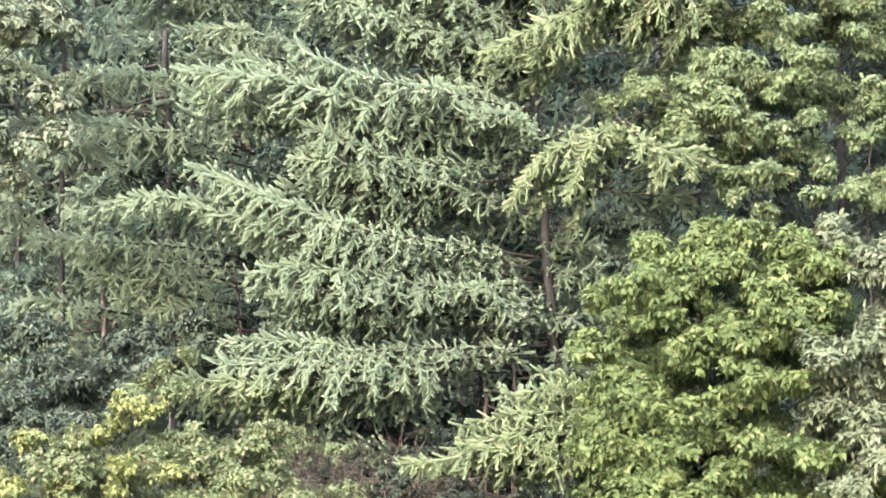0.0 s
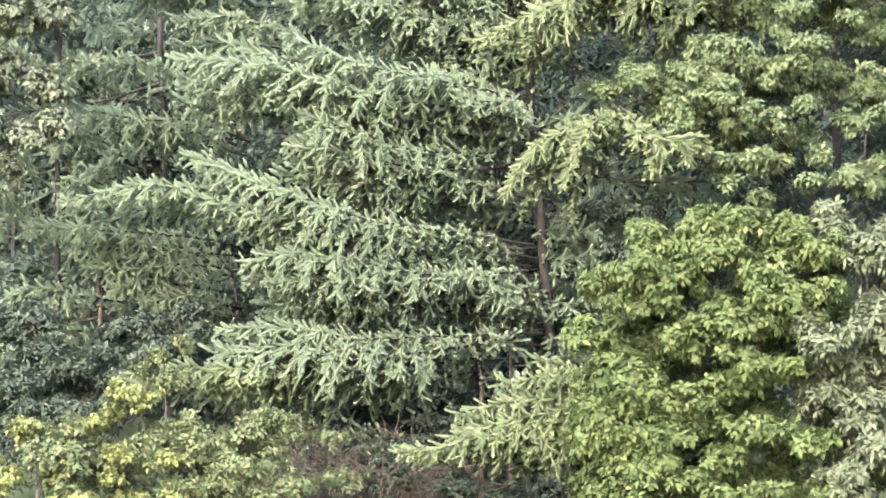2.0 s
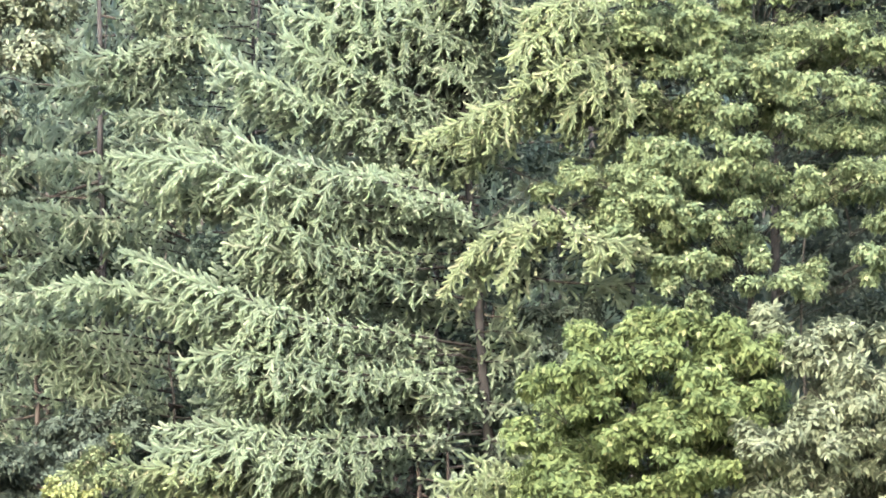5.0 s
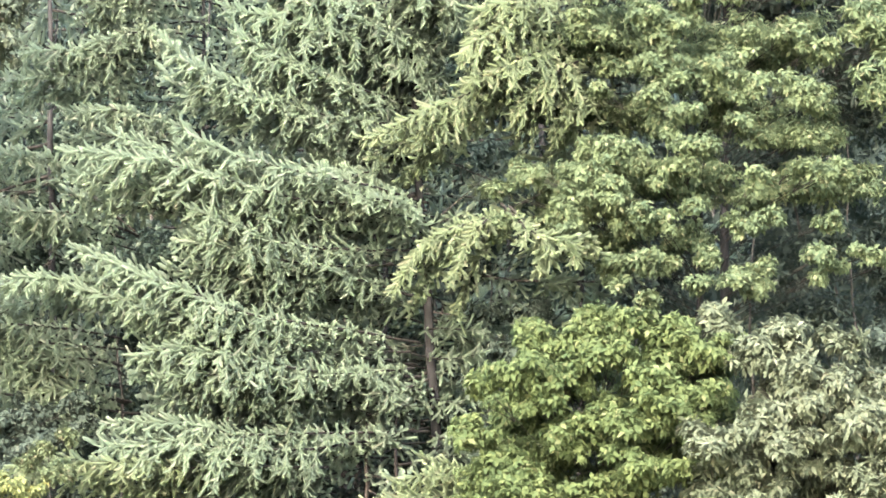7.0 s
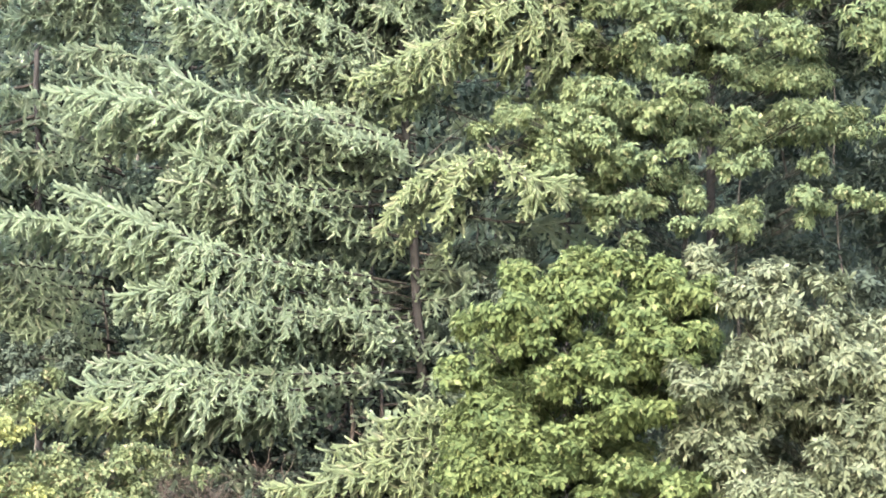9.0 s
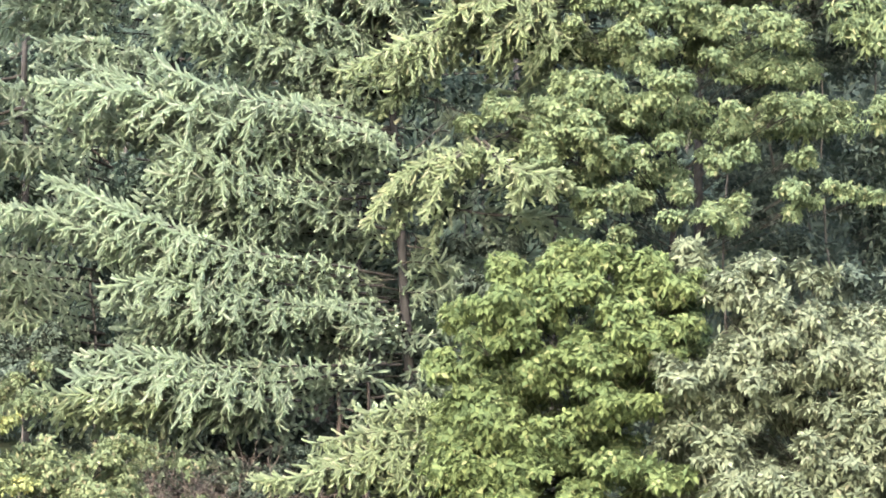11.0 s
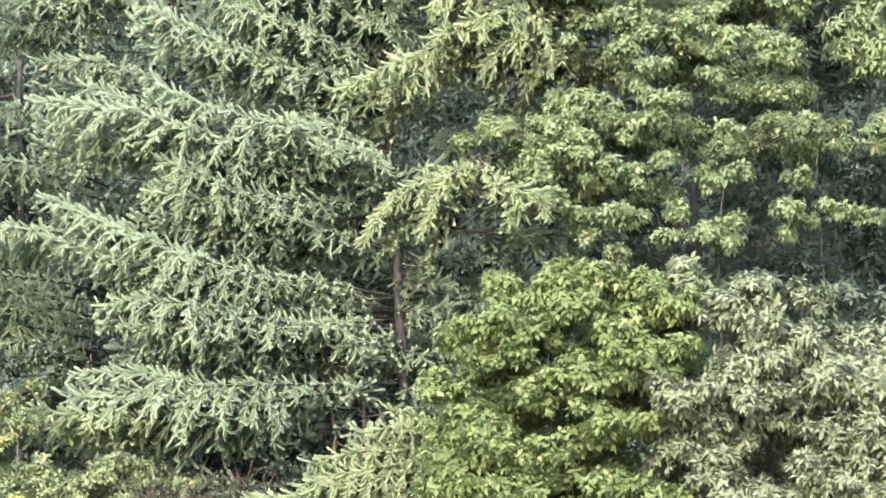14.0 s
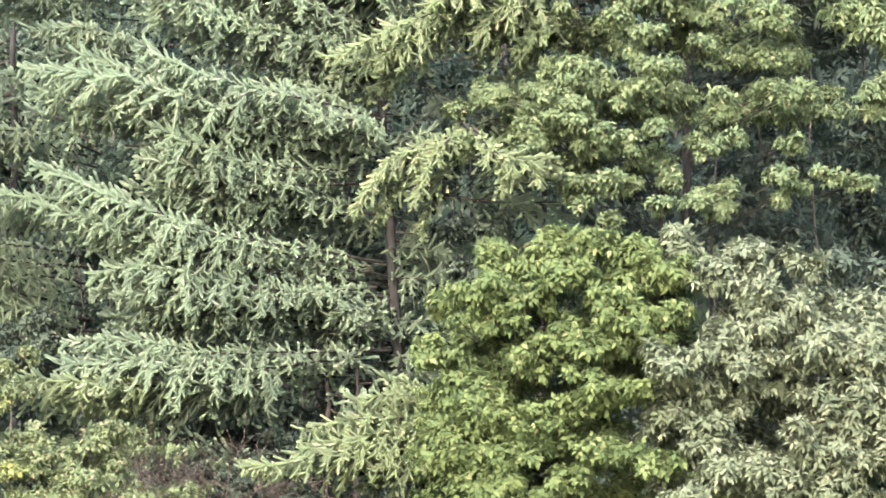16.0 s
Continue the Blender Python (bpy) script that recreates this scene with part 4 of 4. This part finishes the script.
broadleaf("broadleaf_tree", -7.36, 62.50, "broadleaved tree with pale buff young leaves", "tree",
          tier((-6.63, 60.50, 11.41), (-4.68, 60.70, 11.53), 4, 0.65, 0.4) + tier((-6.60, 60.30, 10.83), (-4.82, 60.50, 10.86), 4, 0.55, 0.38) + tier((-6.56, 60.00, 10.08), (-5.25, 60.20, 10.07), 4, 0.48, 0.35) + tier((-6.55, 60.00, 9.37), (-5.52, 60.20, 9.05), 3, 0.48, 0.36)
          + tier((-6.54, 60.00, 8.59), (-5.42, 60.40, 8.36), 4, 0.42, 0.32) + tier((-6.38, 60.00, 7.89), (-5.80, 60.40, 7.93), 2, 0.42, 0.32), LEAF_PALE, 0.11, radius=0.1, density=0.75, template=LEAF_KITE)
broadleaf("shrub", -4.59, 58.00, "yellowing broadleaved shrub at the wood's edge", "shrub",
          tier((-4.51, 56.60, 4.29), (-3.67, 56.60, 4.54), 4, 0.3, 0.14) + tier((-5.27, 56.60, 4.07), (-4.61, 56.50, 4.10), 2, 0.3, 0.14) + tier((-5.66, 56.20, 3.62), (-4.94, 56.20, 3.44), 3, 0.32, 0.16) + tier((-4.35, 56.00, 3.54), (-3.49, 56.10, 3.72), 3, 0.3, 0.14) + tier((-5.50, 56.00, 3.22), (-3.33, 55.90, 3.27), 5, 0.32, 0.16)
          + tier((-5.64, 56.00, 2.79), (-3.34, 56.00, 2.79), 4, 0.45, 0.25), LEAF_YELLOW, 0.088, density=0.6, radius=0.04, top=(-4.68, 57.50, 3.55), template=LEAF_KITE, whorl=6)
broadleaf("shrub", -3.38, 57.80, "low olive green shrub with small leaves", "shrub",
          tier((-4.90, 56.50, 3.92), (-2.58, 56.60, 4.03), 6, 0.38, 0.2) + tier((-3.25, 56.90, 4.30), (-2.30, 57.00, 4.23), 3, 0.34, 0.18) + tier((-5.09, 56.30, 3.73), (-3.07, 56.30, 3.69), 5, 0.38, 0.2) + tier((-2.93, 56.40, 3.66), (-2.07, 56.50, 3.44), 3, 0.36, 0.2)
          + tier((-4.79, 56.20, 3.33), (-2.20, 56.30, 3.22), 6, 0.4, 0.2) + tier((-4.94, 56.20, 2.72), (-2.20, 56.20, 2.72), 5, 0.5, 0.3) + tier((-5.03, 57.20, 3.84), (-2.46, 57.20, 3.83), 4, 0.6, 0.35, 0.9), LEAF_OLIVE, 0.092, density=0.62, radius=0.04, top=(-3.34, 57.30, 3.11), template=LEAF_KITE, whorl=6)
broadleaf("sapling", -3.65, 59.40, "slender sapling with pale olive leaves", "tree",
          tier((-3.77, 58.60, 5.30), (-3.52, 58.60, 5.42), 2, 0.2, 0.13) + tier((-3.94, 58.60, 5.06), (-3.39, 58.60, 5.15), 3, 0.2, 0.12) + tier((-3.65, 58.60, 4.87), (-3.35, 58.60, 4.90), 2, 0.2, 0.12), LEAF_OLIVE, 0.08, radius=0.02, template=LEAF_KITE, whorl=6)
# this shrub and the dark understorey one carry larch shade in their leaf colour
broadleaf("shrub", -4.30, 62.20, "shrub beneath larches, their shade put into its leaf colour", "shrub",
          tier((-5.96, 60.60, 4.82), (-4.26, 60.80, 4.99), 5, 0.45, 0.26) + tier((-5.67, 60.80, 5.30), (-4.19, 61.00, 5.39), 4, 0.42, 0.26) + tier((-5.91, 60.20, 4.26), (-5.00, 60.40, 4.58), 3, 0.45, 0.26) + tier((-5.47, 61.20, 5.88), (-4.22, 61.40, 5.73), 3, 0.4, 0.24) + tier((-4.16, 61.60, 5.90), (-2.89, 61.60, 5.58), 3, 0.4, 0.24), LEAF_SHADED, 0.1, radius=0.03, template=LEAF_KITE, density=0.8)
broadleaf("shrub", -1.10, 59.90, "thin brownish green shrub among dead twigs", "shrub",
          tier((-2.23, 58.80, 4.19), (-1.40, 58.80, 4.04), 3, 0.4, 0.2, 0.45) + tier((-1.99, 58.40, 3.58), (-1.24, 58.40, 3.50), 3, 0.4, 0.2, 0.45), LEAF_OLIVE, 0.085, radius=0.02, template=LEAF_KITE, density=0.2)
broadleaf("shrub", -5.62, 61.00, "understorey shrub with leaves darkened for shade", "shrub", [
    ((-5.78, 60.40, 5.74), 0.6, 0.4), ((-5.30, 60.20, 5.26), 0.6, 0.4), ((-5.81, 60.00, 4.79), 0.6, 0.4), ((-5.12, 60.00, 4.48), 0.6, 0.35), ((-6.19, 60.00, 4.17), 0.7, 0.4)], LEAF_SHADED, 0.1, radius=0.04, density=0.7)
# leaf colour is picked by x to set how deep the shade looks
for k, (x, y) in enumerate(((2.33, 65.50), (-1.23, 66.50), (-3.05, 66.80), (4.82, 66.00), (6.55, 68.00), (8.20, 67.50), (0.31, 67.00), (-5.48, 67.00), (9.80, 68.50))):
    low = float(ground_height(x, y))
    broadleaf("understorey_tree", x, y, "understorey tree with shade put into its leaf colour", "tree", [((x + rng.uniform(-1.3, 1.3), y + rng.uniform(-0.8, 0.8), low + h), rng.uniform(0.7, 1.1), rng.uniform(0.4, 0.6)) for h in np.linspace(0.8, 6.5 if x < 2.6 else 9.0, 11 if x < 2.6 else 15)], LEAF_HALF_SHADED if x < 2.6 else LEAF_SHADED, 0.16, radius=0.03, group="understorey trees", density=0.36, whorl=4, template=LEAF_PLAIN)

# ---- undergrowth ----
def twig_bush(x, y, reach, high, stems, label):
    """A leafless tangle of thin, wandering brown twigs."""
    bush = thing("dead_bush", x, y, label, "shrub")
    base = np.array(bush.location)
    for _ in range(stems):
        a = rng.uniform(0, 2 * math.pi)
        head = base + np.array((math.cos(a) * reach * rng.uniform(0.2, 1), math.sin(a) * reach * 0.6, high * rng.uniform(0.5, 1)))
        line = bend(base + rng.normal(0, 0.1, 3) * (1, 1, 0), head, -rng.uniform(0.1, 0.5), 10)
        pieces = [tube(line, np.linspace(0.011, 0.005, 10), 4)]
        start, ahead = at_share(line, rng.uniform(0.35, 1, 16))
        for p, d in zip(start, ahead):
            walk_line, step = [p], unit(d * 0.5 + rng.normal(0, 0.7, 3))
            for _ in range(6):
                step = unit(step + rng.normal(0, 0.35, 3) + (0, 0, -0.14))
                walk_line.append(walk_line[-1] + step * 0.1)
            pieces.append(tube(walk_line, np.linspace(0.006, 0.003, 7), 3))
        part("stem", pieces, BARK_DEAD, bush)
    return bush


fallen = thing("fallen_branch", 0.46, 61.90, "pale dead larch branch caught in the undergrowth", "branch")
line = bend((0.30, 61.60, 4.30), (-1.86, 60.60, 4.45), 0.12, 12)
pieces = [tube(line, np.linspace(0.02, 0.006, 12), 6)]
for p in line[2:]:
    for _ in range(3):
        pieces.append(tube(bend(p, p + rng.normal(0, 0.25, 3) + (-0.15, 0, -0.1), 0.05, 5), (0.007, 0.006, 0.005, 0.004, 0.003), 3))
pieces.append(tube(bend(fallen.location, line[0], 0.0, 6), np.linspace(0.022, 0.02, 6), 5))
part("stem", pieces, BARK_DEAD, fallen)
twig_bush(-1.95, 59.50, 1.0, 2.2, 26, "leafless brown tangle of dead twigs under the larch")
twig_bush(-1.14, 61.50, 1.2, 1.8, 16, "leafless brown tangle of dead twigs among trunks")
# low shrubs whose leaf colour is darkened in place of shade
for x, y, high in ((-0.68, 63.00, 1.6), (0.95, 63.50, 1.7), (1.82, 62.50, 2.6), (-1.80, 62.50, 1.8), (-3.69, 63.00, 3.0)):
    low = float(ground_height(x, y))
    broadleaf("shrub", x, y, "low understorey shrub beneath larches, leaf colour darkened for shade", "shrub", [((x + rng.uniform(-0.6, 0.6), y + rng.uniform(-0.5, 0.5), low + h), rng.uniform(0.5, 0.7), rng.uniform(0.3, 0.45)) for h in np.linspace(0.5, high, 6)], LEAF_SHADED, 0.14, radius=0.05, group="understorey shrubs", density=0.6, whorl=6, template=LEAF_PLAIN)
broadleaf("shrub", -0.19, 61.40, "shrub among twigs beneath the larch, leaf colour darkened for shade", "shrub",
          tier((-1.12, 60.40, 4.27), (0.59, 60.80, 4.44), 4, 0.42, 0.3, 0.7) + tier((-1.41, 59.80, 3.63), (0.12, 59.80, 3.55), 3, 0.5, 0.34, 0.7) + tier((-0.64, 59.40, 3.16), (0.58, 59.40, 3.16), 2, 0.6, 0.4), LEAF_SHADED, 0.1, radius=0.03, density=0.55, whorl=6)
twig_bush(-0.95, 59.90, 1.3, 1.9, 22, "brown tangle of dead twigs at the wood's edge")
twig_bush(-0.19, 60.40, 1.1, 1.9, 16, "thin brown dead twigs beneath the larch")
# saplings and brambles that cover the slope, their leaf colour darkened for forest shade
n = 40000
px, py = rng.uniform(-10, 13, n), 59 + 45 * rng.uniform(0, 1, n) ** 2.1
tall = 0.5 + (0.5 + 0.05 * (py - 58)) * np.clip(np.sin(px * 1.1 + 2) * np.cos(py * 0.8) + 0.7, 0, 1.5)
pz = ground_height(px, py) + tall * rng.uniform(0, 1, n) ** 0.8
size = rng.uniform(0.09, 0.17, n) * (1 + np.maximum(0, py - 62) / 9)
cover = stamp(LEAF_PLAIN, np.stack([px, py, pz], -1), rng.normal(0, 1, (n, 3)) + (0, -0.3, -0.3), rng.normal(0, 0.5, (n, 3)) + (0, -0.3, 1), size, size)
tagged(new("undergrowth", mesh_of("undergrowth", *cover, LEAF_SHADED)), "dense undergrowth covering the slope, coloured dark for forest shade", "undergrowth", kind="stuff")

# ---- shaded trees between the larches and the shrubs, and up the slope; leaf colour holds the shade ----
broadleaf("understorey_tree", 2.97, 63.00, "understorey tree in shade, leaf colour lowered to match", "tree", [
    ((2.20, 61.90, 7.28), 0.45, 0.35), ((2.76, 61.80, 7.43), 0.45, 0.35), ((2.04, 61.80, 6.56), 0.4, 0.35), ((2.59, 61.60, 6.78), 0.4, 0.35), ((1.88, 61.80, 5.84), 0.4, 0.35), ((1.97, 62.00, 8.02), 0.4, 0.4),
    ((1.80, 61.80, 5.12), 0.4, 0.35)], LEAF_SHADED, 0.11, radius=0.025, group="understorey trees", density=0.6)
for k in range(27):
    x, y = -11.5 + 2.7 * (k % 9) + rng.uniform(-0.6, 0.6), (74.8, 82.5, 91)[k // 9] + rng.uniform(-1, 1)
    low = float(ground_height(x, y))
    broadleaf("understorey_tree", x, y, "broadleaved tree on the wooded slope, leaves darkened for shade", "tree", [((x + rng.uniform(-1.8, 1.8), y + rng.uniform(-1, 1), low + h), rng.uniform(0.9, 1.3), rng.uniform(0.5, 0.8)) for h in np.linspace(0.8, 8, 13)], LEAF_SHADED, 0.28, radius=0.04, group="understorey trees", density=0.25, whorl=4, template=LEAF_PLAIN)
